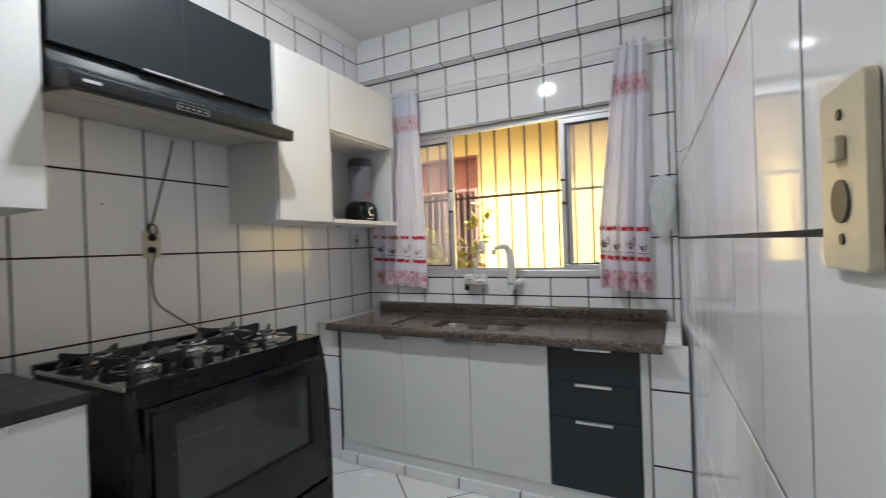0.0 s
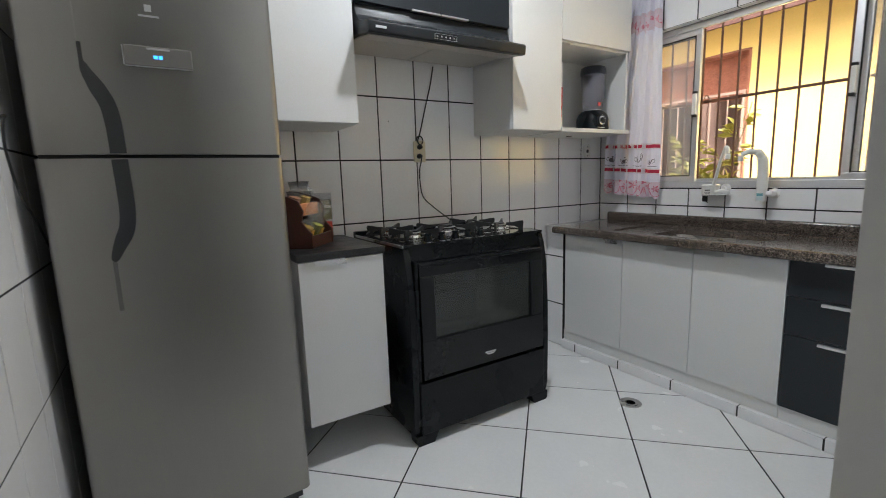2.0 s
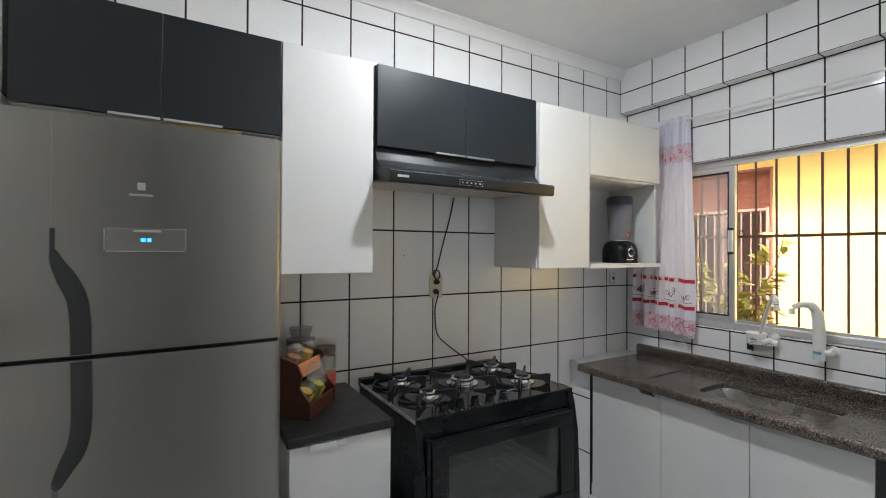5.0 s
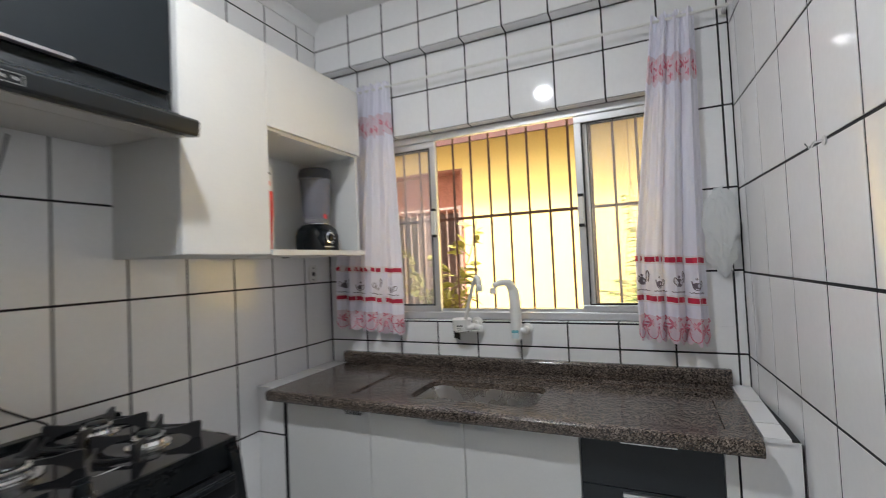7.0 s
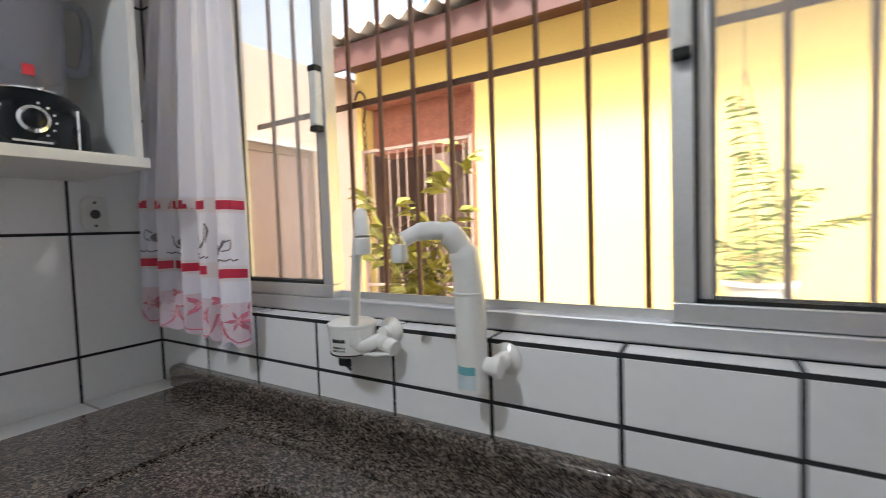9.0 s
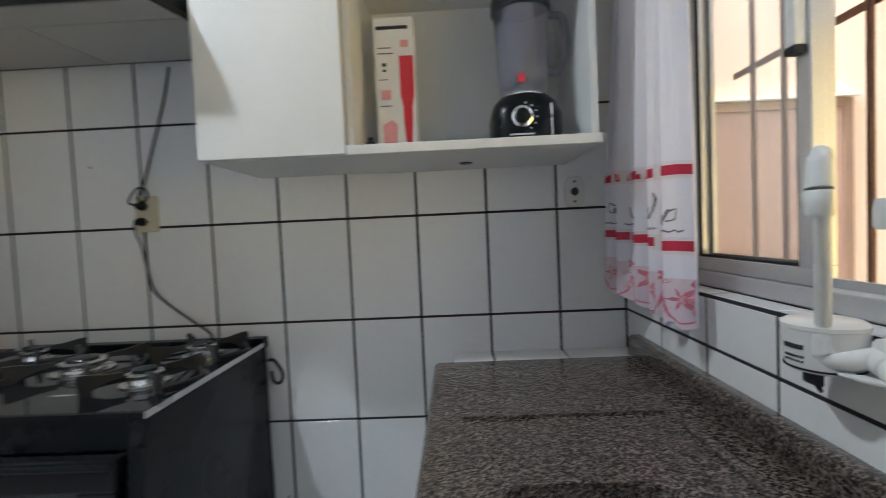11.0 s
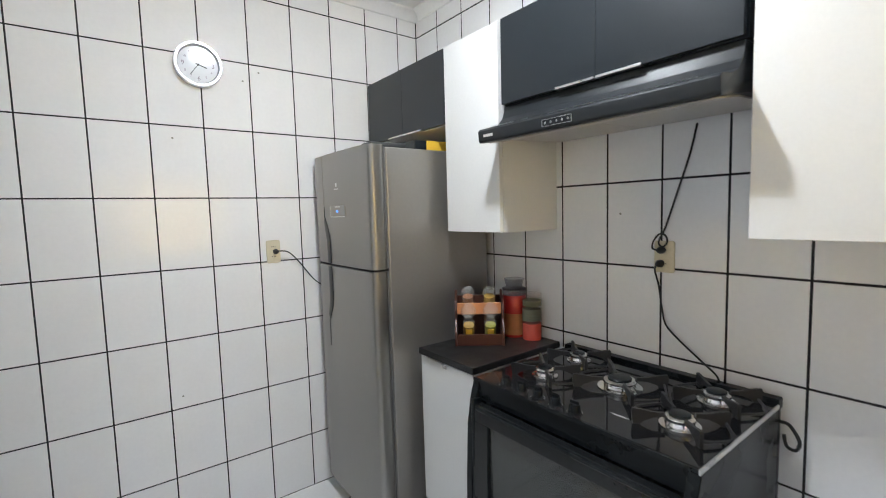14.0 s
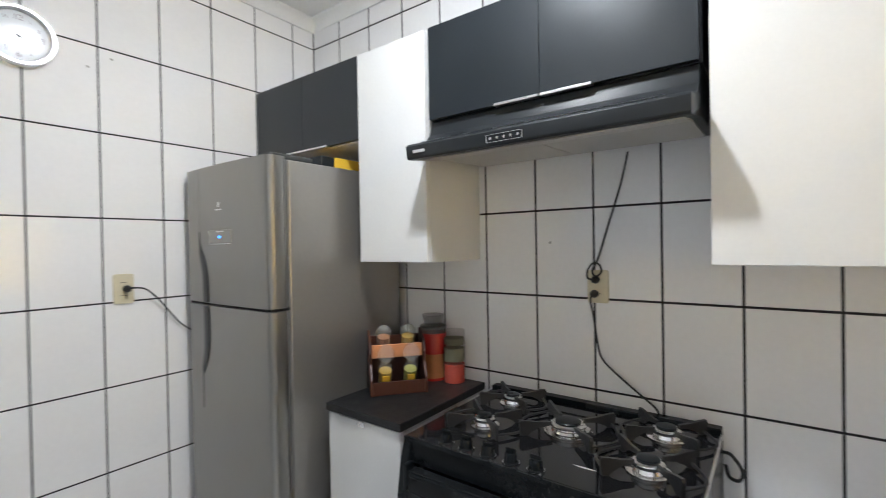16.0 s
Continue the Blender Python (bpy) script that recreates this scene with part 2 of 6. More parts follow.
    leaf=mat("yellow_green_leaf", (0.30, 0.27, 0.045), 0.5, vary=0.35, scale=25),
    fern=mat("fresh_green_leaf", (0.24, 0.34, 0.05), 0.5, vary=0.3, scale=25),
    stem=mat("brown_stem", (0.14, 0.10, 0.05), 0.8, vary=0.2),
    paint=mat("white_wall_paint", (0.74, 0.73, 0.71), 0.7, vary=0.04, bump=0.1, bump_scale=40),
)

# ---- mesh helpers ----
ORG = {}


def thing(name, at, label, category, group="", kind=""):
    """An Empty at a thing's base, to carry its parts."""
    ob = new(name)
    ob.empty_display_size = 0.05
    ob.location = at
    ORG[ob] = Vector(at)
    return tagged(ob, label, category, group, kind)


def link(name, bm, material, at, smooth=False):
    bmesh.ops.translate(bm, verts=bm.verts, vec=-Vector(at))
    me = bpy.data.meshes.new(name)
    bm.to_mesh(me)
    bm.free()
    if smooth:
        me.polygons.foreach_set("use_smooth", [True] * len(me.polygons))
        me.set_sharp_from_angle(angle=radians(40))
    for m in material if isinstance(material, (list, tuple)) else (material,):
        me.materials.append(m)
    return new(name, me)


def part(name, bm, material, parent, label="", smooth=False):
    """A bmesh in world metres as one mesh under a thing or a part."""
    ob = link(name, bm, material, ORG[parent], smooth)
    ob.parent = parent
    ORG[ob] = ORG[parent]
    if label:
        tagged(ob, label)
    return ob


def single(name, bm, material, at, label, category, kind="", smooth=False, group=""):
    """A thing or piece of the setting that is one mesh."""
    ob = link(name, bm, material, at, smooth)
    ob.location = at
    ORG[ob] = Vector(at)
    return tagged(ob, label, category, group, kind)


def box(x0, y0, z0, x1, y1, z1, bevel=0.0, seg=2, bm=None):
    b = bmesh.new()
    bmesh.ops.create_cube(b, size=1, matrix=Matrix.LocRotScale(((x0 + x1) / 2, (y0 + y1) / 2, (z0 + z1) / 2), None, (abs(x1 - x0), abs(y1 - y0), abs(z1 - z0))))
    if bevel:
        bmesh.ops.bevel(b, geom=b.edges[:], offset=bevel, segments=seg, profile=0.5, affect="EDGES", clamp_overlap=True)
    return join(bm, b) if bm else b


def join(a, b):
    """Adds bmesh b to a and returns a."""
    me = bpy.data.meshes.new("tmp")
    b.to_mesh(me)
    b.free()
    a.from_mesh(me)
    bpy.data.meshes.remove(me)
    return a


def lathe(profile, at, axis=(0, 0, 1), seg=24, bm=None):
    """Spins (radius, height) pairs about an axis through at."""
    b = bmesh.new()
    rot = Vector((0, 0, 1)).rotation_difference(Vector(axis)).to_matrix()
    rings = []
    for r, h in profile:
        if r < 1e-5:
            rings.append([b.verts.new(rot @ Vector((0, 0, h)) + Vector(at))])
        else:
            rings.append([b.verts.new(rot @ Vector((r * math.cos(2 * math.pi * i / seg), r * math.sin(2 * math.pi * i / seg), h)) + Vector(at)) for i in range(seg)])
    for p, q in zip(rings, rings[1:]):
        for i in range(seg):
            j = (i + 1) % seg
            if len(p) == 1 and len(q) == 1:
                continue
            if len(p) == 1:
                b.faces.new((p[0], q[i], q[j]))
            elif len(q) == 1:
                b.faces.new((p[i], p[j], q[0]))
            else:
                b.faces.new((p[i], p[j], q[j], q[i]))
    for end in (rings[0], rings[-1]):
        if len(end) > 2:
            b.faces.new(end)
    bmesh.ops.recalc_face_normals(b, faces=b.faces)
    return join(bm, b) if bm else b


def tube(points, r, seg=8, bm=None, flat=1.0):
    """A round bar along points; r is a number or one radius a point."""
    b = bmesh.new()
    pts = [Vector(p) for p in points]
    rad = r if isinstance(r, (list, tuple)) else [r] * len(pts)
    rings, side = [], None
    for i, p in enumerate(pts):
        d = (pts[min(i + 1, len(pts) - 1)] - pts[max(i - 1, 0)]).normalized()
        if side is None:
            side = d.orthogonal().normalized()
        side = (side - d * side.dot(d)).normalized()
        up = d.cross(side)
        rings.append([b.verts.new(p + rad[i] * (math.cos(2 * math.pi * k / seg) * side + flat * math.sin(2 * math.pi * k / seg) * up)) for k in range(seg)])
    for p, q in zip(rings, rings[1:]):
        for k in range(seg):
            b.faces.new((p[k], p[(k + 1) % seg], q[(k + 1) % seg], q[k]))
    b.faces.new(rings[0]); b.faces.new(rings[-1])
    bmesh.ops.recalc_face_normals(b, faces=b.faces)
    return join(bm, b) if bm else b


def arc(points, n=8):
    """A smooth line through points."""
    p = [Vector(q) for q in points]
    out = []
    for i in range(len(p) - 1):
        a, b, c, d = p[max(i - 1, 0)], p[i], p[i + 1], p[min(i + 2, len(p) - 1)]
        for k in range(n):
            t = k / n
            out.append(0.5 * (2 * b + (c - a) * t + (2 * a - 5 * b + 4 * c - d) * t * t + (3 * b - a - 3 * c + d) * t ** 3))
    return out + [p[-1]]


def prism(outline, axis, lo, hi, bevel=0.0, bm=None):
    """Extrudes a flat outline of pairs along x, y or z from lo to hi."""
    b = bmesh.new()

    def place(u, v, w):
        return {"x": (w, u, v), "y": (u, w, v), "z": (u, v, w)}[axis]
    f = b.faces.new([b.verts.new(place(u, v, lo)) for u, v in outline])
    res = bmesh.ops.extrude_face_region(b, geom=[f])
    step = {"x": (hi - lo, 0, 0), "y": (0, hi - lo, 0), "z": (0, 0, hi - lo)}[axis]
    bmesh.ops.translate(b, verts=[v for v in res["geom"] if isinstance(v, bmesh.types.BMVert)], vec=step)
    bmesh.ops.recalc_face_normals(b, faces=b.faces)
    if bevel:
        bmesh.ops.bevel(b, geom=b.edges[:], offset=bevel, segments=2, profile=0.5, affect="EDGES", clamp_overlap=True)
    return join(bm, b) if bm else b


def rounded(x0, y0, x1, y1, r, n=5):
    out = []
    for cx, cy, a0 in ((x1 - r, y1 - r, 0), (x0 + r, y1 - r, 90), (x0 + r, y0 + r, 180), (x1 - r, y0 + r, 270)):
        for k in range(n + 1):
            a = radians(a0 + 90 * k / n)
            out.append((cx + r * math.cos(a), cy + r * math.sin(a)))
    return out


def lettering(name, text, size, m, material, parent):
    """Raised characters with the built-in font, at the pose m."""
    cu = bpy.data.curves.new(name, "FONT")
    cu.body, cu.size, cu.align_x, cu.align_y, cu.extrude = text, size, "CENTER", "CENTER", 0.0005
    ob = bpy.data.objects.new(name, cu)
    me = bpy.data.meshes.new_from_object(ob)
    bpy.data.objects.remove(ob)
    me.transform(Matrix.Translation(-ORG[parent]) @ m)
    me.materials.append(material)
    ob = new(name, me)
    ob.parent = parent
    ORG[ob] = ORG[parent]
    return ob

# ---- structure ----
WX, WY, CEIL = 1.925, 2.976, 2.635      # far end of the side wall, window wall, ceiling
DOOR_X, DOOR_Y = 2.035, 0.775         # the side wall's end at the doorway
G = 0.0016                            # tile thickness over the grout
WIN = (0.22, 1.025, 1.745, 1.965)      # window opening: x0, z0, x1, z1
BEAM_Y, BEAM_Z = 2.906, 2.355

wall_stove = single("wall_west", box(-0.16, -0.16, -0.1, -G, 3.15, 2.75), M["grout"], (0, 0, 0), "white tiled kitchen wall with dark joints behind the stove", "wall", "structure")
wall_clock = single("wall_south", box(-G, -0.16, -0.1, 2.14, -G, 2.75), M["grout"], (0, 0, 0), "white tiled kitchen wall with dark joints and a clock", "wall", "structure")
wb = bmesh.new()
for x0, z0, x1, z1 in ((-G, -0.1, WIN[0], 2.75), (WIN[2], -0.1, 2.2, 2.75), (WIN[0], -0.1, WIN[2], WIN[1] - G), (WIN[0], WIN[3] + G, WIN[2], 2.75)):
    box(x0, WY + G, z0, x1, 3.100, z1, bm=wb)
wall_window = single("wall_north", wb, M["grout"], (0, 0, 0), "white tiled kitchen wall with a sliding window over the sink", "wall", "structure")
beam = single("beam_north", box(0.001, BEAM_Y + G, BEAM_Z + G, WX - 0.002, WY + G - 0.001, CEIL), M["grout"], (0, 0, 0), "white tiled concrete beam above the window", "beam", "structure")

# side wall, with the doorway at its near end
sd = (Vector((DOOR_X, DOOR_Y, 0)) - Vector((WX, WY, 0)))
SIDE_LEN = sd.length
SU = sd.normalized()
SN = Vector((SU.y, -SU.x, 0))
if SN.x > 0:
    SN = -SN


def side(u, v, n):
    return Vector((WX, WY, 0)) + SU * u + Vector((0, 0, v)) + SN * n


def side_box(u0, v0, n0, u1, v1, n1, bm=None):
    b = box(u0, n0, v0, u1, n1, v1)
    for v in b.verts:
        v.co = side(v.co.x, v.co.z, v.co.y)
    bmesh.ops.recalc_face_normals(b, faces=b.faces)
    return join(bm, b) if bm else b


sb = side_box(-0.02, -0.1, -0.155, SIDE_LEN - G, 2.75, -G)
side_box(SIDE_LEN - G, 2.12, -0.155, SIDE_LEN + 0.77, 2.75, -G, sb)
wall_side = single("wall_east", sb, M["grout"], (0, 0, 0), "white tiled side wall that ends at the open doorway", "wall", "structure")
jb = bmesh.new()
side_box(SIDE_LEN - G, 0.0, -0.155, SIDE_LEN + 0.002, 2.12, -0.001, jb)
single("door_jamb", jb, M["paint"], (0, 0, 0), "white painted edge of the doorway", "door jamb", "structure")

single("floor_slab", box(-0.16, -0.9, -0.1, 3.6, 3.16, -0.0016), M["grout"], (0, 0, 0), "dark jointed base under the kitchen floor tiles", "floor", "structure")
single("ceiling", box(-0.16, -0.9, CEIL, 3.6, 3.16, CEIL + 0.12), M["plaster"], (0, 0, 0), "plain white painted ceiling", "ceiling", "structure")
co = [(0.0, CEIL - 0.001), (0.0, CEIL - 0.062), (0.010, CEIL - 0.062), (0.014, CEIL - 0.045), (0.030, CEIL - 0.022), (0.044, CEIL - 0.012), (0.046, CEIL - 0.001)]
single("cornice_south", prism(co, "x", 0.0, 2.05), M["plaster"], (0, 0, 0), "white moulded cornice under the ceiling", "cornice", "structure", smooth=True)
single("cornice_west", prism(co, "y", 0.046, BEAM_Y - 0.002), M["plaster"], (0, 0, 0), "white moulded cornice under the ceiling", "cornice", "structure", smooth=True)
# unseen hall, closed in with near pale walls that bounce lamp light
hb = bmesh.new()
box(2.14, -0.72, -0.1, 2.9, -0.6, 2.75, bm=hb)
box(2.78, -0.6, -0.1, 2.9, 1.5, 2.75, bm=hb)
box(2.14, 1.38, -0.1, 2.78, 1.5, 2.75, bm=hb)
box(2.142, -0.6, -0.1, 2.16, -0.005, 2.75, bm=hb)
single("wall_hall", hb, M["paint"], (0, 0, 0), "unseen pale walls added behind the doorway to bounce lamp light", "wall", "structure")
single("floor_hall", box(2.142, -0.6, -0.0012, 2.78, 1.38, 0.0), M["floor_tile"], (0, 0, 0), "unseen pale floor added behind the doorway", "floor", "structure")

# ---- window ----
FY0, FY1 = 3.031, 3.101
window = thing("window_1", (1.02, 3.066, WIN[1]), "aluminium sliding window standing open in the middle", "window", kind="structure")
x0, z0, x1, z1 = WIN
rl = bmesh.new()
box(x0 - 0.004, WY + 0.006, z0, x0 + 0.0005, FY0 - 0.0005, z1, bm=rl)
box(x1 - 0.0005, WY + 0.006, z0, x1 + 0.004, FY0 - 0.0005, z1, bm=rl)
single("window_lining", rl, M["rough_plaster"], (1.0, 3.006, z0), "white plastered sides of the window opening", "reveal", "structure")
fb = bmesh.new()
for a in ((x0, z0, x1, z0 + 0.035), (x0, z1 - 0.035, x1, z1), (x0, z0 + 0.035, x0 + 0.03, z1 - 0.035), (x1 - 0.03, z0 + 0.035, x1, z1 - 0.035)):
    box(a[0], FY0, a[1], a[2], FY0 + 0.022 if a[1] > 1.5 else FY1, a[3], 0.003, bm=fb)
box(x0 + 0.03, FY0 + 0.03, z0 + 0.034, x1 - 0.03, FY0 + 0.036, z0 + 0.05, bm=fb)
part("window_frame", fb, M["win_alu"], window, "satin aluminium outer frame")


def sash(xa, xb, y, catch):
    za, zb, w = z0 + 0.036, z1 - 0.036, 0.03
    b = bmesh.new()
    for a in ((xa, za, xb, za + w), (xa, zb - w, xb, zb), (xa, za + w, xa + w, zb - w), (xb - w, za + w, xb, zb - w)):
        box(a[0], y, a[1], a[2], y + 0.024, a[3], 0.002, bm=b)
    s = part("sash", b, M["win_alu"], window)
    p = part("pane", box(xa + w, y + 0.010, za + w, xb - w, y + 0.014, zb - w), M["pane"], s, "clear dusty glass")
    p.visible_shadow = False
    g = bmesh.new()
    for a in ((xa + w, za + w, xb - w, za + w + 0.006), (xa + w, zb - w - 0.006, xb - w, zb - w), (xa + w, za + w, xa + w + 0.006, zb - w), (xb - w - 0.006, za + w, xb - w, zb - w)):
        box(a[0], y + 0.004, a[1], a[2], y + 0.009, a[3], bm=g)
    part("gasket", g, M["seam"], s, "black rubber gasket")
    if catch:
        c = box(catch - 0.011, y - 0.022, 1.45, catch + 0.011, y - 0.0005, 1.57, 0.004)
        c = part("catch", c, M["white_plastic"], s, "white plastic catch")
        k = bmesh.new()
        box(catch - 0.012, y - 0.023, 1.437, catch + 0.012, y - 0.0005, 1.4505, 0.003, bm=k)
        box(catch - 0.012, y - 0.023, 1.5695, catch + 0.012, y - 0.0005, 1.583, 0.003, bm=k)
        part("catch_end", k, M["seam"], s, "black end caps")


sash(x0 + 0.031, 0.618, FY0 + 0.040, 0)
sash(x0 + 0.046, 0.640, FY0 + 0.006, 0.624)
sash(1.350, x1 - 0.031, FY0 + 0.040, 0)
sash(1.330, x1 - 0.046, FY0 + 0.006, 1.346)
single("window_ledge", box(x0 - 0.03, FY1 + 0.0105, z0 - 0.035, x1 + 0.03, 3.150, z0 - 0.012, 0.004), M["rough_plaster"], (1.02, 3.126, z0 - 0.03), "rough plaster ledge outside the window", "ledge", "structure")
ob_ = bmesh.new()
for a in ((-0.2, -0.1, x0, 2.75), (x1, -0.1, 2.4, 2.75), (x0, -0.1, x1, z0), (x0, z1, x1, 2.75)):
    box(a[0], FY1 + 0.001, a[1], a[2], FY1 + 0.010, a[3], bm=ob_)
single("wall_outside", ob_, M["rough_plaster"], (0, 0, 0), "rough plastered outer face of the kitchen wall", "wall", "structure")

grille = thing("window_grille", (1.02, 3.186, z0), "rusty brown iron bars outside the window", "window grille", kind="structure")
for i in range(16):
    xb = 0.276 + i * 0.1005
    part("bar", tube([(xb, 3.186, z0 - 0.02), (xb, 3.186, z1 + 0.07)], 0.0062, 8), M["rust"], grille, smooth=True)
for zz in (z0 - 0.015, 1.538, z1 + 0.065):
    part("cross_bar", box(0.19, 3.193, zz - 0.008, 1.80, 3.197, zz + 0.008, 0.001), M["rust"], grille)
pg = bmesh.new()
for zz in (z0 - 0.015, z1 + 0.065):
    for xx in (0.20, 1.78):
        box(xx, 3.108, zz - 0.008, xx + 0.012, 3.195, zz + 0.008, bm=pg)
part("fixing", pg, M["rust"], grille)

# ---- ceiling lamp ----
lamp = thing("ceiling_lamp", (0.91, 1.42, CEIL), "small round flush ceiling lamp with a lit diffuser", "ceiling lamp")
part("rim", lathe([(0.085, 0.0), (0.085, -0.010), (0.078, -0.016), (0.052, -0.014), (0.0, -0.014)], (0.91, 1.42, CEIL), seg=32), M["white_plastic"], lamp, "white plastic rim", smooth=True)
part("diffuser", lathe([(0.050, -0.0145), (0.050, -0.018), (0.045, -0.023), (0.030, -0.027), (0.0, -0.029)], (0.91, 1.42, CEIL), seg=32), M["bulb"], lamp, "glowing white shallow diffuser", smooth=True)

# ---- counter ----
PT = 0.797
pier_l = single("counter_pier", box(0.0, 2.455, 0, 0.150, WY - 0.001, PT - 0.012), M["grout"], (0.07, 2.7, 0), "low white tiled pier beside the sink cabinets", "pier", "structure")
pier_r = single("counter_pier", box(1.800, 2.455, 0, 1.945, WY - 0.001, PT - 0.012), M["grout"], (1.87, 2.7, 0), "low white tiled pier beside the drawers", "pier", "structure")
plinth = single("plinth", box(0.151, 2.436, 0, 1.799, 2.52, 0.050), M["grout"], (1.0, 2.5, 0), "tiled kick step under the sink cabinets", "plinth", "structure")

worktop = thing("worktop", (0.98, 2.68, 0.757), "brown speckled granite worktop with a sunken sink area", "worktop")
SX0, SX1, SY0, SY1 = 0.113, 1.852, 2.386, WY - 0.0005
RX0, RX1, RY0, RY1 = 0.488, 1.775, 2.462, 2.868
KX0, KX1, KY0, KY1 = 0.722, 1.216, 2.508, 2.768
ZT = 0.802


def ring_cells(bm, outer, inner, zt, zb):
    """A flat ring between two rectangles, as four slabs."""
    (a, b, c, d), (e, f, g, h) = outer, inner
    for r in ((a, b, c, f), (a, h, c, d), (a, f, e, h), (g, f, c, h)):
        box(r[0], r[1], zb, r[2], r[3], zt, bm=bm)


def sheet_with_hole(outer, hole, zt, zb, r):
    """A slab with a round-cornered hole."""
    b = bmesh.new()
    n = 6
    inn = rounded(*hole, r, n)
    a0, b0, a1, b1 = outer
    out = []
    cx, cy = (hole[0] + hole[2]) / 2, (hole[1] + hole[3]) / 2
    corners = ((a1, b1), (a0, b1), (a0, b0), (a1, b0))
    for k, (u, v) in enumerate(inn):
        q = k // (n + 1)
        i = k % (n + 1)
        t = i / n
        X, Y = corners[q]
        vert_side = (q in (0, 2)) == (t < 0.5)
        if abs(t - 0.5) < 1e-6:
            out.append((X, Y))
        elif vert_side:
            out.append((X, v))
        else:
            out.append((u, Y))
    rows = []
    for z in (zt, zb):
        rows.append(([b.verts.new((u, v, z)) for u, v in inn], [b.verts.new((u, v, z)) for u, v in out]))
    m = len(inn)
    for k in range(m):
        j = (k + 1) % m
        for s in (0, 1):
            b.faces.new((rows[s][0][k], rows[s][0][j], rows[s][1][j], rows[s][1][k]))
        b.faces.new((rows[0][0][k], rows[0][0][j], rows[1][0][j], rows[1][0][k]))
        b.faces.new((rows[0][1][k], rows[0][1][j], rows[1][1][j], rows[1][1][k]))
    bmesh.ops.recalc_face_normals(b, faces=b.faces)
    return b


slab = sheet_with_hole((RX0, RY0, RX1, RY1), (KX0, KY0, KX1, KY1), ZT - 0.007, ZT - 0.03, 0.05)
ring_cells(slab, (SX0, SY0 + 0.02, SX1, SY1), (RX0, RY0, RX1, RY1), ZT, ZT - 0.03)
nose = [(SY0 + 0.02, ZT), (SY0 + 0.008, ZT - 0.002), (SY0 + 0.002, ZT - 0.008), (SY0, ZT - 0.018), (SY0 + 0.001, ZT - 0.034), (SY0 + 0.006, ZT - 0.041), (SY0 + 0.02, ZT - 0.042)]
prism(nose, "x", SX0, SX1, bm=slab)
part("slab", slab, M["granite"], worktop)
bs = [(SY1 - 0.034, ZT + 0.0005), (SY1 - 0.034, ZT + 0.046), (SY1 - 0.030, ZT + 0.054), (SY1 - 0.022, ZT + 0.057), (SY1 - 0.001, ZT + 0.057), (SY1 - 0.001, ZT + 0.0005)]
part("upstand", prism(bs, "x", 0.096, 1.862, 0.0015), M["granite"], worktop, smooth=True)
sk = bmesh.new()
levels = [(0.0, ZT - 0.031, 0.05), (0.004, ZT - 0.05, 0.05), (0.012, ZT - 0.145, 0.05), (0.03, ZT - 0.158, 0.045), (0.16, ZT - 0.163, 0.03)]
rings = []
for ins, z, r in levels:
    pts = rounded(KX0 + ins, KY0 + min(ins, 0.11), KX1 - ins, KY1 - min(ins, 0.11), max(0.01, r - (0.02 if ins > 0.1 else 0)), 6)
    rings.append([sk.verts.new((u, v, z)) for u, v in pts])
for p, q in zip(rings, rings[1:]):
    for k in range(len(p)):
        j = (k + 1) % len(p)
        sk.faces.new((p[k], p[j], q[j], q[k]))
sk.faces.new(rings[-1])
lip = rounded(KX0 - 0.012, KY0 - 0.012, KX1 + 0.012, KY1 + 0.012, 0.06, 6)
lv = [sk.verts.new((u, v, ZT - 0.031)) for u, v in lip]
for k in range(len(lv)):
    j = (k + 1) % len(lv)
    sk.faces.new((lv[k], lv[j], rings[0][j], rings[0][k]))
bmesh.ops.recalc_face_normals(sk, faces=sk.faces)
sink = single("sink_bowl", sk, M["sink_steel"], (1.0, 2.6, 0.64), "brushed steel sink bowl let into the worktop", "sink", smooth=True)
part("waste", lathe([(0.0, 0.006), (0.02, 0.005), (0.032, 0.003), (0.036, 0.0), (0.036, -0.002), (0.0, -0.002)], (0.969, 2.638, ZT - 0.160)), M["chrome"], sink, "chrome waste", smooth=True)


def cabinet_front(name, parent, rect, axis, at, thick, material, bevel=0.0015):
    """A door or drawer board. rect: u0, z0, u1, z1; axis y (facing -y) or x (facing +x)."""
    u0, v0, u1, v1 = rect
    if axis == "y":
        return part(name, box(u0, at, v0, u1, at + thick, v1, bevel), material, parent)
    return part(name, box(at - thick, u0, v0, at, u1, v1, bevel), material, parent)


FRY = 2.447
sinkcab = thing("sink_cabinet", (0.78, 2.7, 0.055), "white three-door base cabinet under the granite worktop", "cabinet")
cb = bmesh.new()
box(0.156, FRY + 0.02, 0.055, 0.174, 2.97, 0.755, bm=cb)
box(1.362, FRY + 0.02, 0.055, 1.3775, 2.97, 0.755, bm=cb)
box(0.174, FRY + 0.02, 0.055, 1.362, 2.97, 0.111, bm=cb)
box(0.174, 2.955, 0.111, 1.362, 2.97, 0.63, bm=cb)
box(0.174, FRY + 0.02, 0.73, 1.362, FRY + 0.03, 0.755, bm=cb)
part("body", cb, M["white"], sinkcab)
part("base_board", box(0.157, FRY + 0.008, 0.055, 1.3775, FRY + 0.0195, 0.122, 0.001), M["white"], sinkcab, "white board under the doors")
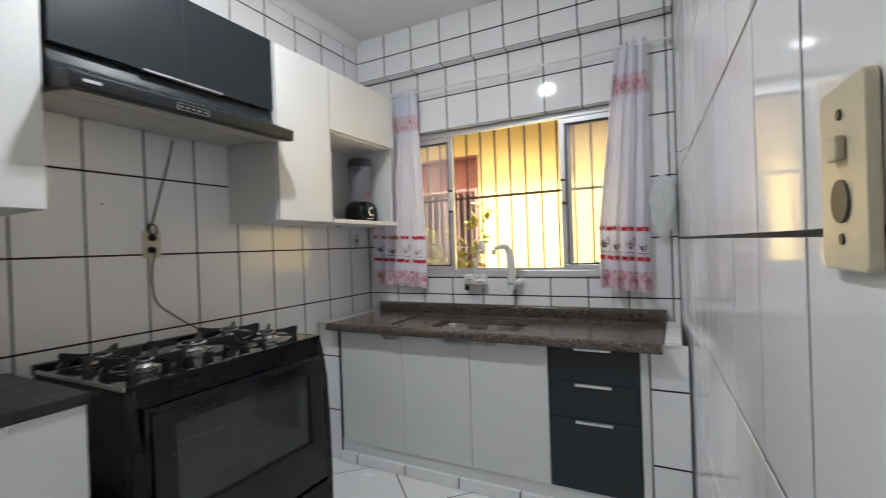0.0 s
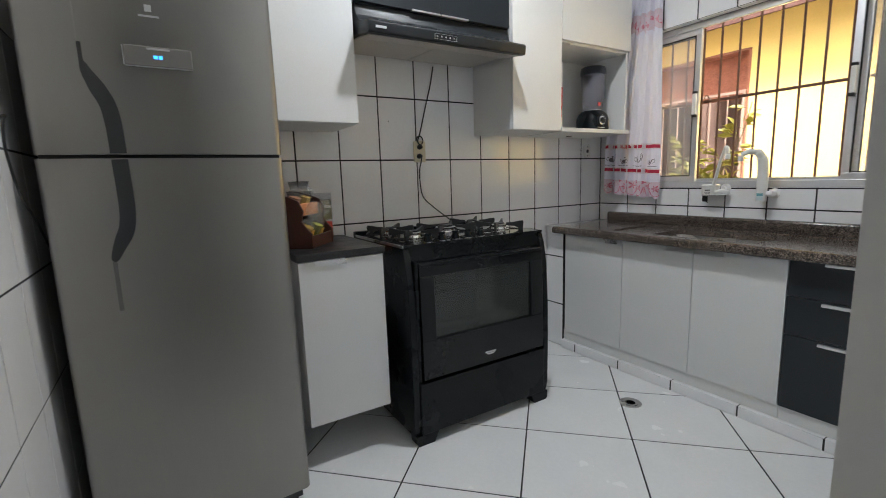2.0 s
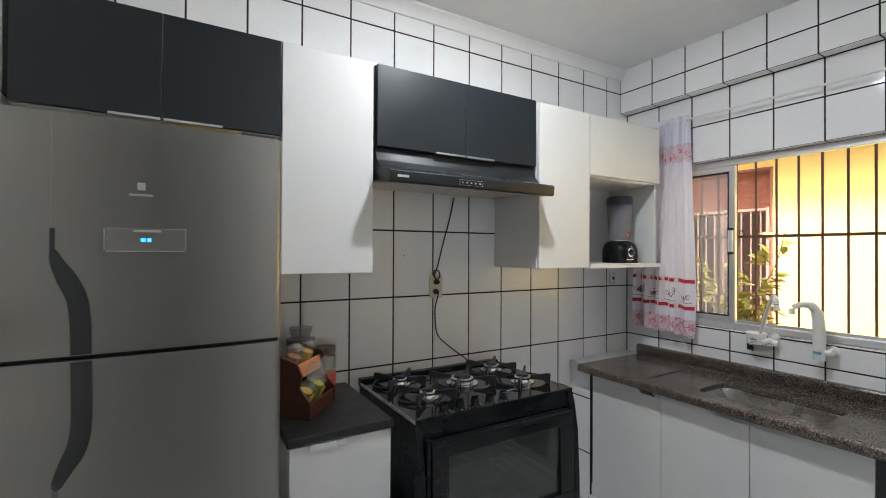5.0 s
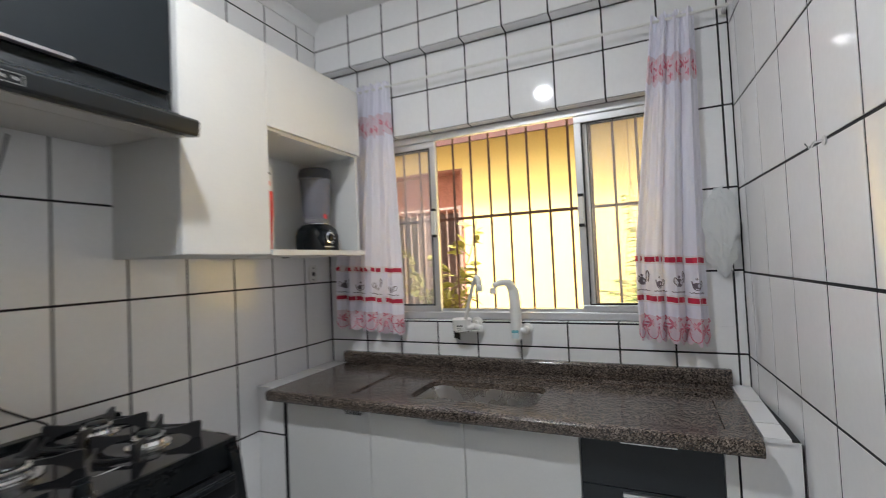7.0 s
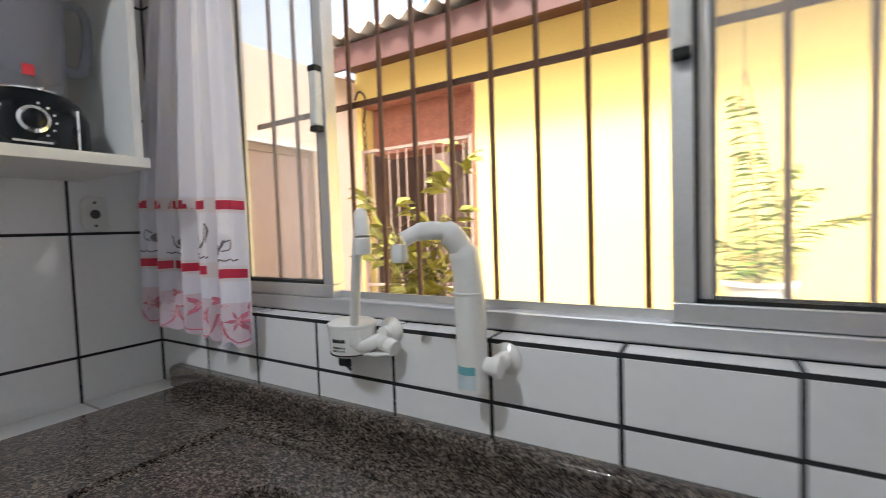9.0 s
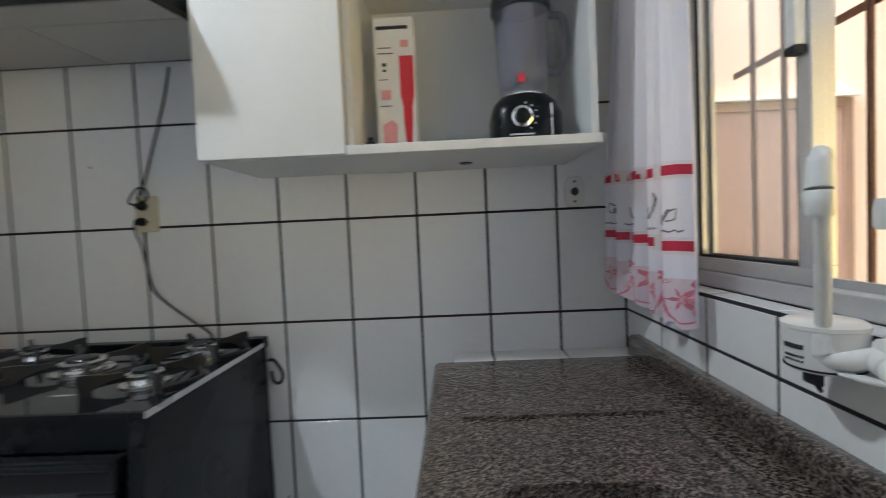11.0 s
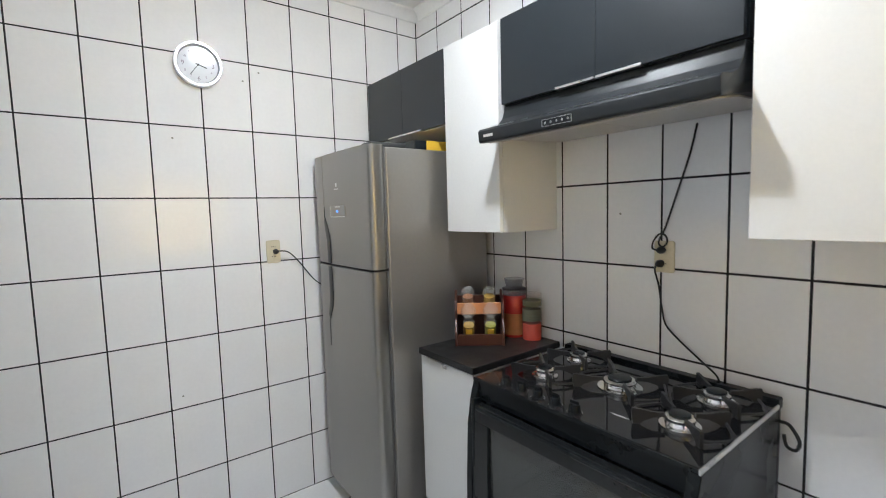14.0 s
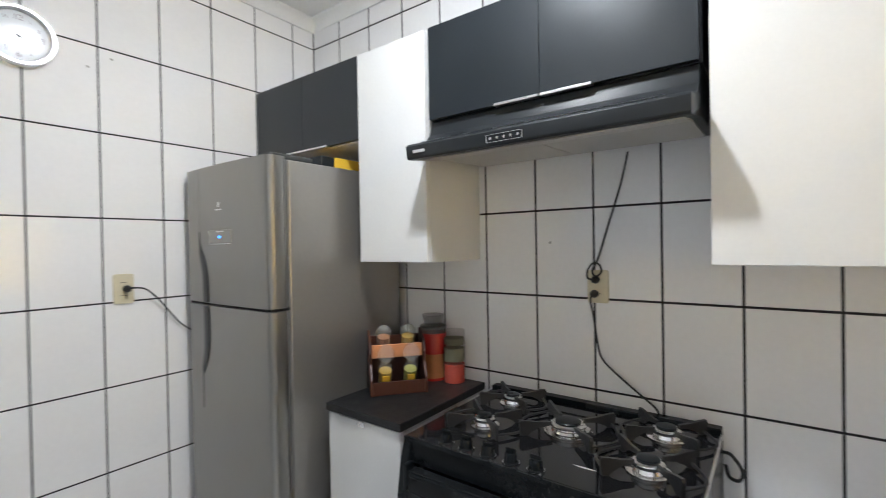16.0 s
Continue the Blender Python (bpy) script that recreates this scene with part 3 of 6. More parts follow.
for a, b, ha, hb_ in ((0.170, 0.588, 0.455, 0.580), (0.591, 0.982, 0.850, 0.975), (0.985, 1.374, 0.990, 1.125)):
    d = cabinet_front("door", sinkcab, (a, 0.116, b, 0.750), "y", FRY, 0.018, M["white"])
    h = bmesh.new()
    box(ha, FRY - 0.008, 0.7505, hb_, FRY + 0.012, 0.754, bm=h)
    box(ha, FRY - 0.009, 0.728, hb_, FRY - 0.0065, 0.754, bm=h)
    part("handle", h, M["alu"], d, "thin aluminium edge pull")
drawers = thing("drawer_unit", (1.58, 2.7, 0.055), "base unit with three black drawers and chrome bar handles", "drawers")
db = bmesh.new()
box(1.379, FRY + 0.02, 0.055, 1.395, 2.97, 0.755, bm=db)
box(1.766, FRY - 0.002, 0.055, 1.797, 2.97, 0.757, bm=db)
box(1.395, FRY + 0.02, 0.055, 1.766, 2.97, 0.111, bm=db)
box(1.395, 2.955, 0.111, 1.766, 2.97, 0.755, bm=db)
part("body", db, M["white"], drawers)
part("base_board", box(1.379, FRY + 0.008, 0.055, 1.765, FRY + 0.0195, 0.122, 0.001), M["white"], drawers, "white board under the drawers")
for a, b, hz in ((0.604, 0.753, 0.742), (0.441, 0.601, 0.583), (0.118, 0.438, 0.420)):
    d = cabinet_front("drawer", drawers, (1.378, a, 1.764, b), "y", FRY, 0.018, M["black"])
    part("handle", box(1.497, FRY - 0.016, hz, 1.650, FRY - 0.0005, hz + 0.011, 0.002), M["alu"], d, "chrome bar handle")

# ---- upper cabinets ----
UX, UZ = 0.345, 2.16


def wall_cabinet(name, label, y0, y1, zb, door_mat, doors, pulls, body_mat):
    """A wall unit facing +x. doors: list of y0, y1, z0, z1."""
    t = thing(name, (0.15, (y0 + y1) / 2, zb), label, "wall cabinet")
    part("side_panel", box(0.001, y0 + 0.001, zb, UX - 0.02, y0 + 0.016, UZ), body_mat, t)
    part("side_panel", box(0.001, y1 - 0.016, zb, UX - 0.02, y1 - 0.001, UZ), body_mat, t)
    part("bottom_panel", box(0.001, y0 + 0.0165, zb, UX - 0.02, y1 - 0.0165, zb + 0.015), body_mat, t)
    part("top_panel", box(0.001, y0 + 0.0165, UZ - 0.015, UX - 0.02, y1 - 0.0165, UZ), body_mat, t)
    part("back_panel", box(0.001, y0 + 0.0165, zb + 0.0155, 0.006, y1 - 0.0165, UZ - 0.0155), body_mat, t)
    for i, (a, c, e, f) in enumerate(doors):
        d = cabinet_front("door", t, (a, e, c, f), "x", UX, 0.018, door_mat)
        if i < len(pulls):
            p0, p1 = pulls[i]
            h = bmesh.new()
            box(UX - 0.012, p0, e - 0.004, UX + 0.008, p1, e - 0.0005, bm=h)
            box(UX + 0.0005, p0, e - 0.004, UX + 0.007, p1, e + 0.004, 0.001, bm=h)
            part("handle", h, M["alu"], d, "polished aluminium edge pull")
    return t


wall_cabinet("fridge_cabinet", "matte black two-door wall cabinet above the refrigerator", 0.012, 0.700, 1.835, M["black"], ((0.014, 0.3562, 1.837, 2.158), (0.3572, 0.699, 1.837, 2.158)), ((0.225, 0.352), (0.361, 0.520)), M["white"])
wall_cabinet("tall_wall_cabinet", "white single-door wall cabinet beside the range hood", 0.702, 1.034, 1.363, M["white"], ((0.703, 1.033, 1.364, 2.159),), (), M["white"])
wall_cabinet("hood_cabinet", "matte black two-door wall cabinet above the range hood", 1.046, 1.858, 1.846, M["black"], ((1.050, 1.4522, 1.848, 2.160), (1.4532, 1.852, 1.848, 2.160)), ((1.305, 1.449), (1.456, 1.602)), M["black"])
wall_cabinet("tall_wall_cabinet", "white single-door wall cabinet between hood and open shelf", 1.872, 2.219, 1.365, M["white"], ((1.873, 2.218, 1.366, 2.159),), (), M["white"])

niche = thing("shelf_cabinet", (0.15, 2.51, 1.362), "white wall cabinet with an open shelf below its door", "wall cabinet")
for r in ((0.001, 2.221, 1.3845, UX - 0.02, 2.237, UZ), (0.001, 2.788, 1.3845, UX - 0.02, 2.804, UZ)):
    part("side_panel", box(*r), M["white"], niche)
part("top_panel", box(0.001, 2.2375, UZ - 0.015, UX - 0.02, 2.7875, UZ), M["white"], niche)
part("back_panel", box(0.001, 2.2375, 1.3845, 0.006, 2.7875, UZ - 0.0155), M["white"], niche)
part("middle_panel", box(0.0065, 2.2375, 1.838, UX - 0.02, 2.7875, 1.853), M["white"], niche)
part("shelf", box(0.001, 2.221, 1.362, UX + 0.004, 2.806, 1.384, 0.0015), M["white"], niche)
cabinet_front("door", niche, (2.222, 1.846, 2.803, 2.159), "x", UX, 0.018, M["white"])
part("door_lip", box(UX - 0.03, 2.30, 1.832, UX - 0.0185, 2.72, 1.8375), M["white"], niche)
cap = bmesh.new()
lathe([(0.0, 0.0), (0.018, 0.0), (0.016, -0.003), (0.0, -0.003)], (0.14, 2.50, 1.3615), bm=cap)
part("screw_cap", cap, M["grey_plastic"], niche, "small grey cover cap")

# ---- range hood ----
hood = thing("range_hood", (0.2, 1.44, 1.70), "black range hood with a row of buttons on its visor", "range hood")
HY0, HY1 = 1.049, 1.851
prof = [(0.002, 1.735), (0.300, 1.722), (0.440, 1.697), (0.458, 1.696), (0.463, 1.702), (0.467, 1.736), (0.457, 1.745), (0.405, 1.752), (0.368, 1.768), (0.342, 1.795), (0.330, 1.825), (0.328, 1.8425), (0.002, 1.8425)]
part("shell", prism(prof, "y", HY0, HY1, 0.0015), M["hood_paint"], hood, smooth=True)
fl = bmesh.new()
prism([(0.03, 1.7325), (0.298, 1.7208), (0.298, 1.7155), (0.03, 1.7275)], "y", HY0 + 0.02, 1.438, bm=fl)
prism([(0.03, 1.7325), (0.298, 1.7208), (0.298, 1.7155), (0.03, 1.7275)], "y", 1.442, HY1 - 0.02, bm=fl)
prism([(0.302, 1.7205), (0.43, 1.6980), (0.43, 1.6945), (0.302, 1.7150)], "y", HY0 + 0.02, HY1 - 0.02, bm=fl)
part("filter_panel", fl, M["hood_under"], hood, "pale grey metal filter under the hood")
part("trim_strip", prism([(0.4585, 1.7452), (0.455, 1.7460), (0.449, 1.7475), (0.4520, 1.7490), (0.4600, 1.7468)], "y", HY0 + 0.05, HY1 - 0.055), M["alu"], hood, "bright metal trim line")
pb = bmesh.new()
for r in ((1.345, 1.706, 1.455, 1.7067), (1.345, 1.7263, 1.455, 1.727), (1.345, 1.706, 1.3457, 1.727), (1.4543, 1.706, 1.455, 1.727)):
    box(0.4625 + (r[1] - 1.702) * 0.118, r[0], r[1], 0.4645 + (r[3] - 1.702) * 0.118, r[2], r[3], bm=pb)
part("button_frame", pb, M["silver_print"], hood)
for i in range(5):
    part("button", lathe([(0.0042, 0), (0.0042, 0.003), (0.003, 0.0042), (0.0, 0.0042)], (0.4635, 1.358 + 0.021 * i, 1.7165), (1, 0, 0), 10), M["chrome"], hood, smooth=True)
part("badge", box(0.4640, 1.078, 1.7135, 0.4672, 1.124, 1.7225), M["silver_print"], hood, "small silver maker's badge")

# ---- refrigerator ----
FX, FY_0, FY_1, FZ = 0.69, 0.046, 0.638, 1.738
fridge = thing("refrigerator", (0.4, 0.34, 0), "two-door brushed steel refrigerator with dark bow handles", "refrigerator")
part("cabinet_shell", box(0.045, FY_0 + 0.004, 0.045, 0.612, FY_1 - 0.004, FZ - 0.008, 0.006), M["steel_side"], fridge, "grey painted metal cabinet")


def fridge_door(za, zb):
    o = rounded(0.618, FY_0, FX, FY_1, 0.022, 5)
    o = [(u if u > 0.64 else max(u, 0.618), v) for u, v in o]
    mid = (FY_0 + FY_1) / 2
    o2 = []
    for u, v in o:
        o2.append((u + (0.012 * (1 - ((v - mid) / 0.3) ** 2) if u > 0.66 else 0), v))
    extra = [(FX + 0.012 * (1 - ((FY_0 + 0.022 + k * 0.0544 - mid) / 0.3) ** 2), FY_0 + 0.022 + k * 0.0544) for k in range(1, 10)]
    o3 = o2 + extra
    return prism(o3, "z", za, zb)


d1 = part("freezer_door", fridge_door(1.216, FZ), M["steel"], fridge, smooth=True)
d2 = part("lower_door", fridge_door(0.075, 1.206), M["steel"], fridge, smooth=True)
# black strip puts the shade of the slit between the doors into colour
part("door_gap", box(0.60, FY_0 + 0.01, 1.2055, 0.685, FY_1 - 0.01, 1.2165), M["seam"], fridge, "dark strip standing for the shade in the gap between the doors")
sg = bmesh.new()
box(0.6125, FY_0 + 0.012, 0.08, 0.6178, FY_1 - 0.012, FZ - 0.006, bm=sg)
part("door_seal", sg, M["seal"], fridge)
part("hinge_cover", box(0.50, FY_1 - 0.10, FZ - 0.008, 0.675, FY_1 - 0.012, FZ + 0.012, 0.006), M["grey_plastic"], fridge, "grey plastic hinge cover")
part("kick_plate", box(0.60, FY_0 + 0.02, 0.018, 0.645, FY_1 - 0.02, 0.072, 0.004), M["grey_plastic"], fridge)
for fx, fy in ((0.62, FY_0 + 0.05), (0.62, FY_1 - 0.05), (0.08, FY_0 + 0.05), (0.08, FY_1 - 0.05)):
    part("foot", lathe([(0.018, 0), (0.018, 0.02), (0.010, 0.022), (0.010, 0.05)], (fx, fy, 0), seg=12), M["seam"], fridge, smooth=True)
HX = FX + 0.010


def bow(pts, w, parent):
    path = arc(pts, 8)
    b = bmesh.new()
    rings = []
    for i, p in enumerate(path):
        t = (path[min(i + 1, len(path) - 1)] - path[max(i - 1, 0)]).normalized()
        s = t.cross(Vector((1, 0, 0))).normalized()
        k = i / (len(path) - 1)
        ww = w(k)
        rings.append([b.verts.new(p + s * ww * a + Vector((d, 0, 0))) for a, d in ((1, -0.012), (0.95, 0.001), (0.3, 0.003), (-0.3, 0.003), (-0.95, 0.001), (-1, -0.012))])
    for p, q in zip(rings, rings[1:]):
        for k in range(6):
            b.faces.new((p[k], p[(k + 1) % 6], q[(k + 1) % 6], q[k]))
    b.faces.new(rings[0]); b.faces.new(rings[-1])
    bmesh.ops.recalc_face_normals(b, faces=b.faces)
    return part("handle", b, M["grey_plastic"], parent, "dark grey bowed handle", smooth=True)


bow([(HX - 0.004, 0.172, 1.445), (HX, 0.178, 1.42), (HX + 0.001, 0.194, 1.385), (HX + 0.003, 0.212, 1.342), (HX + 0.004, 0.219, 1.29), (HX + 0.004, 0.221, 1.219)], lambda k: 0.006 + 0.013 * min(1, k * 2.4), d1)
bow([(HX - 0.006, 0.180, 0.930), (HX, 0.184, 0.950), (HX + 0.001, 0.198, 0.982), (HX + 0.003, 0.216, 1.022), (HX + 0.004, 0.223, 1.08), (HX + 0.004, 0.221, 1.203)], lambda k: 0.006 + 0.013 * min(1, k * 2.0), d2)
part("handle_inlay", box(FX + 0.004, 0.166, 1.436, FX + 0.0098, 0.175, 1.490, 0.001), M["grey_plastic"], d1, "flush dark end of the handle")
part("handle_inlay", box(FX + 0.004, 0.174, 0.800, FX + 0.0102, 0.184, 0.935, 0.001), M["seal"], d2, "flush grey end of the handle")
part("door_crease", box(FX + 0.004, 0.166, 1.495, FX + 0.0093, 0.169, FZ - 0.004, 0.001), M["steel_side"], d1, "pressed crease above the handle")
part("display_panel", box(FX + 0.006, 0.260, 1.443, FX + 0.0150, 0.416, 1.494, 0.003), M["steel_side"], d1, "recessed display panel")
for ya, yb in ((0.326, 0.335), (0.338, 0.346)):
    part("digits", box(FX + 0.0152, ya, 1.463, FX + 0.0158, yb, 1.471), M["blue_led"], d1, "lit blue digits")
part("maker_print", box(FX + 0.0151, 0.312, 1.485, FX + 0.0156, 0.365, 1.490), M["silver_print"], d1)
part("panel_edge", box(FX + 0.0150, 0.262, 1.440, FX + 0.0160, 0.414, 1.4432), M["alu"], d1)
part("panel_edge", box(FX + 0.0150, 0.258, 1.443, FX + 0.0160, 0.2605, 1.492), M["alu"], d1)
lg = bmesh.new()
box(FX + 0.0100, 0.318, 1.580, FX + 0.0125, 0.334, 1.598, 0.002, bm=lg)
box(FX + 0.0100, 0.303, 1.567, FX + 0.0122, 0.349, 1.572, bm=lg)
part("badge", lg, M["silver_print"], d1, "small silver maker's badge")

# ---- narrow base cabinet ----
narrow = thing("narrow_cabinet", (0.25, 0.865, 0.184), "narrow white base cabinet fixed to the wall", "cabinet")
nb = bmesh.new()
box(0.001, 0.697, 0.184, 0.487, 0.713, 0.836, bm=nb)
box(0.001, 1.022, 0.184, 0.487, 1.038, 0.836, bm=nb)
box(0.001, 0.713, 0.184, 0.487, 1.022, 0.200, bm=nb)
box(0.001, 0.713, 0.82, 0.487, 1.022, 0.836, bm=nb)
box(0.001, 0.713, 0.200, 0.012, 1.022, 0.82, bm=nb)
part("body", nb, M["white"], narrow)
d = cabinet_front("door", narrow, (0.698, 0.183, 1.037, 0.834), "x", 0.508, 0.018, M["white"])
h = bmesh.new()
box(0.496, 0.76, 0.8343, 0.517, 0.88, 0.8365, bm=h)
box(0.5085, 0.76, 0.815, 0.5115, 0.88, 0.8365, bm=h)
part("handle", h, M["alu"], d, "thin aluminium edge pull")
single("cabinet_top", box(0.001, 0.690, 0.838, 0.515, 1.046, 0.8655, 0.003), M["black_granite"], (0.25, 0.87, 0.838), "black granite top on the narrow cabinet", "worktop")

# ---- stove ----
TY0, TY1, TX, TZ = 1.100, 1.866, 0.560, 0.862
stove = thing("stove", (0.3, 1.47, 0), "black five-burner gas stove with a glass oven door", "stove")
part("back_panel", box(0.03, TY0, 0.045, 0.0495, TY1, TZ - 0.012, 0.003), M["enamel"], stove)
for ya, yb in ((TY0, TY0 + 0.03), (TY1 - 0.03, TY1)):
    part("side_panel", prism([(0.05, 0.045), (0.592, 0.045), (0.601, 0.09), (0.604, 0.30), (0.602, 0.50), (0.592, 0.70), (0.575, 0.80), (0.558, TZ - 0.012), (0.05, TZ - 0.012)], "y", ya, yb, 0.003), M["enamel"], stove)
part("base_pan", box(0.06, TY0 + 0.0305, 0.045, 0.55, TY1 - 0.0305, 0.06), M["enamel"], stove)
part("oven_floor", box(0.06, TY0 + 0.0305, 0.27, 0.555, TY1 - 0.0305, 0.285), M["enamel"], stove)
part("front_strip", prism([(0.05, 0.790), (0.560, 0.790), (0.556, TZ - 0.012), (0.05, TZ - 0.012)], "y", TY0 + 0.0305, TY1 - 0.0305), M["enamel"], stove)
part("oven_lining", join(join(box(0.06, TY0 + 0.06, 0.30, 0.075, TY1 - 0.06, 0.78), box(0.075, TY0 + 0.045, 0.30, 0.54, TY0 + 0.06, 0.78)), box(0.075, TY1 - 0.06, 0.30, 0.54, TY1 - 0.045, 0.78)), M["oven_in"], stove)
for zz in (0.50, 0.64):
    rk = bmesh.new()
    for i in range(13):
        tube([(0.09, 1.15 + i * 0.053, zz), (0.535, 1.15 + i * 0.053, zz)], 0.0022, 6, rk)
    tube([(0.535, 1.143, zz), (0.535, 1.80, zz)], 0.0035, 6, rk)
    tube([(0.09, 1.143, zz), (0.09, 1.80, zz)], 0.0035, 6, rk)
    part("oven_rack", rk, M["chrome"], stove)
# door: a frame with a glass window
DY0, DY1, DZ0, DZ1 = 1.150, 1.826, 0.292, 0.788
dr = bmesh.new()


def door_bar(ya, za, yb, zb):
    b = box(0.566, ya, za, 0.597, yb, zb, 0.003)
    for v in b.verts:
        v.co.x += 0.014 * (1 - ((v.co.z - 0.40) / 0.42) ** 2) if v.co.z > 0.40 else 0.014
    return b


for r in ((DY0, DZ0, DY1, 0.460), (DY0, 0.730, DY1, DZ1), (DY0, 0.460, 1.218, 0.730), (1.750, 0.460, DY1, 0.730)):
    join(dr, door_bar(*r))
odoor = part("oven_door", dr, M["door_black"], stove, "black oven door")
part("door_stile", box(0.566, TY0 + 0.031, DZ0 - 0.008, 0.600, DY0 - 0.004, 0.800, 0.003), M["enamel"], stove)
gl = part("oven_window", box(0.590, 1.2185, 0.4605, 0.595, 1.7495, 0.7295), M["oven_glass"], odoor, "smoked glass window")
part("door_handle", box(0.598, 1.158, 0.772, 0.606, 1.818, 0.784, 0.003, 3), M["enamel"], odoor, "black bar along the door's top")
bd = bmesh.new()
box(0.6105, 1.468, 0.338, 0.6125, 1.528, 0.344, bm=bd)
prism([(1.472, 0.335), (1.524, 0.335), (1.512, 0.329), (1.484, 0.329)], "x", 0.6105, 0.6125, bm=bd)
part("badge", bd, M["silver_print"], odoor, "small silver maker's badge")
part("drawer_front", box(0.575, TY0 + 0.031, 0.048, 0.609, TY1 - 0.031, 0.278, 0.004), M["enamel"], stove)
for fx in (0.09, 0.578):
    for fy, s in ((TY0 + 0.005, 1), (TY1 - 0.005, -1)):
        part("leg", prism([(fy, 0.0465), (fy + s * 0.110, 0.0465), (fy + s * 0.094, 0.010), (fy + s * 0.088, 0.0), (fy + s * 0.010, 0.0), (fy + s * 0.003, 0.010)], "x", fx - 0.03, fx + 0.028, 0.002), M["enamel"], stove)
# glass top
top = box(0.045, TY0 + 0.004, TZ - 0.0115, TX - 0.004, TY1 - 0.004, TZ, 0.003)
cook = part("glass_top", top, M["stove_glass"], stove, "black glass cooktop")
for ya in (TY0, TY1 - 0.0038):
    part("edge_trim", box(0.045, ya, TZ - 0.011, TX + 0.003, ya + 0.0038, TZ + 0.001), M["alu"], stove, "thin aluminium side edge of the top")
part("front_trim", box(TX - 0.0038, TY0 + 0.0040, TZ - 0.011, TX + 0.002, TY1 - 0.0040, TZ), M["enamel"], stove)
part("rear_ledge", box(0.006, TY0 + 0.002, TZ - 0.02, 0.0445, TY1 - 0.002, TZ + 0.014, 0.004), M["enamel"], stove)
part("top_badge", prism([(0.452, 1.575), (0.456, 1.590), (0.457, 1.605), (0.456, 1.620), (0.452, 1.635), (0.450, 1.605)], "z", TZ + 0.0002, TZ + 0.0008), M["silver_print"], cook, "small silver badge")


def burner(x, y, s):
    """Ring, chrome collar and cap of a burner, s its size."""
    bn = part("burner", lathe([(0.050 * s, 0.0), (0.050 * s, 0.003), (0.036 * s, 0.005), (0.032 * s, 0.013)], (x, y, TZ + 0.0005), seg=20), M["chrome"], stove, "chrome burner ring", smooth=True)
    part("crown", lathe([(0.032 * s, 0.013), (0.037 * s, 0.016), (0.038 * s, 0.024), (0.034 * s, 0.0275), (0.026 * s, 0.0285)], (x, y, TZ + 0.0005), seg=20), M["chrome"], bn, "bright metal flame crown", smooth=True)
    part("cap", lathe([(0.026 * s, 0.0290), (0.027 * s, 0.031), (0.025 * s, 0.034), (0.016 * s, 0.0355), (0.0, 0.036)], (x, y, TZ + 0.0005), seg=20), M["enamel"], bn, "black enamel cap", smooth=True)


def grate(cx, cy, rx, ry, reach):
    """A cast-iron pan support in two halves, each a low bar with two tall wedge fingers."""
    h0, h1 = TZ + 0.012, TZ + 0.030
    for side_ in (-1, 1):
        b = bmesh.new()
        tube(arc([(cx - 0.72 * rx * 1.2, cy + side_ * 0.72 * ry * 1.2, h0), (cx, cy + side_ * ry * 1.30, h0 - 0.003), (cx + 0.72 * rx * 1.2, cy + side_ * 0.72 * ry * 1.2, h0)], 6), 0.0040, 6, b)
        for dx in (-0.72, 0.72):
            dy = side_ * 0.72
            ex, ey = cx + dx * rx * 1.28, cy + dy * ry * 1.28
            sx, sy = cx + dx * reach, cy + dy * reach
            q = Vector((-dy, dx, 0)) * 0.0042

            def on(f, z):
                return Vector((ex + (sx - ex) * f, ey + (sy - ey) * f, z))
            va = [on(0, TZ + 0.0005), on(-0.04, h1 + 0.006), on(0.0, h1 + 0.014), on(0.25, h1 + 0.012), on(0.6, h1 + 0.006), on(1, h1 + 0.004), on(1, h1 - 0.006), on(0.62, h1 - 0.010), on(0.34, h0 - 0.002), on(0.22, TZ + 0.0005)]
            n = len(va)
            lo = [b.verts.new(v - q) for v in va]
            hi = [b.verts.new(v + q) for v in va]
            b.faces.new(lo); b.faces.new(hi)
            for k in range(n):
                b.faces.new((lo[k], lo[(k + 1) % n], hi[(k + 1) % n], hi[k]))
        bmesh.ops.recalc_face_normals(b, faces=b.faces)
        part("grate", b, M["iron"], stove, "cast-iron pan support")


for x, y, s, rx, ry in ((0.362, 1.262, 0.90, 0.084, 0.094), (0.142, 1.245, 0.90, 0.084, 0.094), (0.265, 1.492, 1.40, 0.115, 0.112), (0.382, 1.738, 1.05, 0.090, 0.096), (0.150, 1.738, 1.05, 0.090, 0.096)):
    burner(x, y, s)
    grate(x, y, rx, ry, 0.036 * s)
for i in range(5):
    kx, ky = 0.532, 1.237 + 0.0685 * i
    kn = part("knob", lathe([(0.021, 0.0), (0.021, 0.004), (0.017, 0.006), (0.016, 0.024), (0.013, 0.028), (0.0, 0.028)], (kx, ky, TZ + 0.0005), seg=16), M["enamel"], stove, "black control knob", smooth=True)
    part("knob_ring", lathe([(0.0225, 0.0), (0.0225, 0.0030), (0.0212, 0.0030)], (kx, ky, TZ + 0.0005), seg=16), M["chrome"], kn, "chrome ring")
    part("grip", box(kx - 0.003, ky - 0.015, TZ + 0.028, kx + 0.003, ky + 0.015, TZ + 0.038, 0.002), M["enamel"], kn)

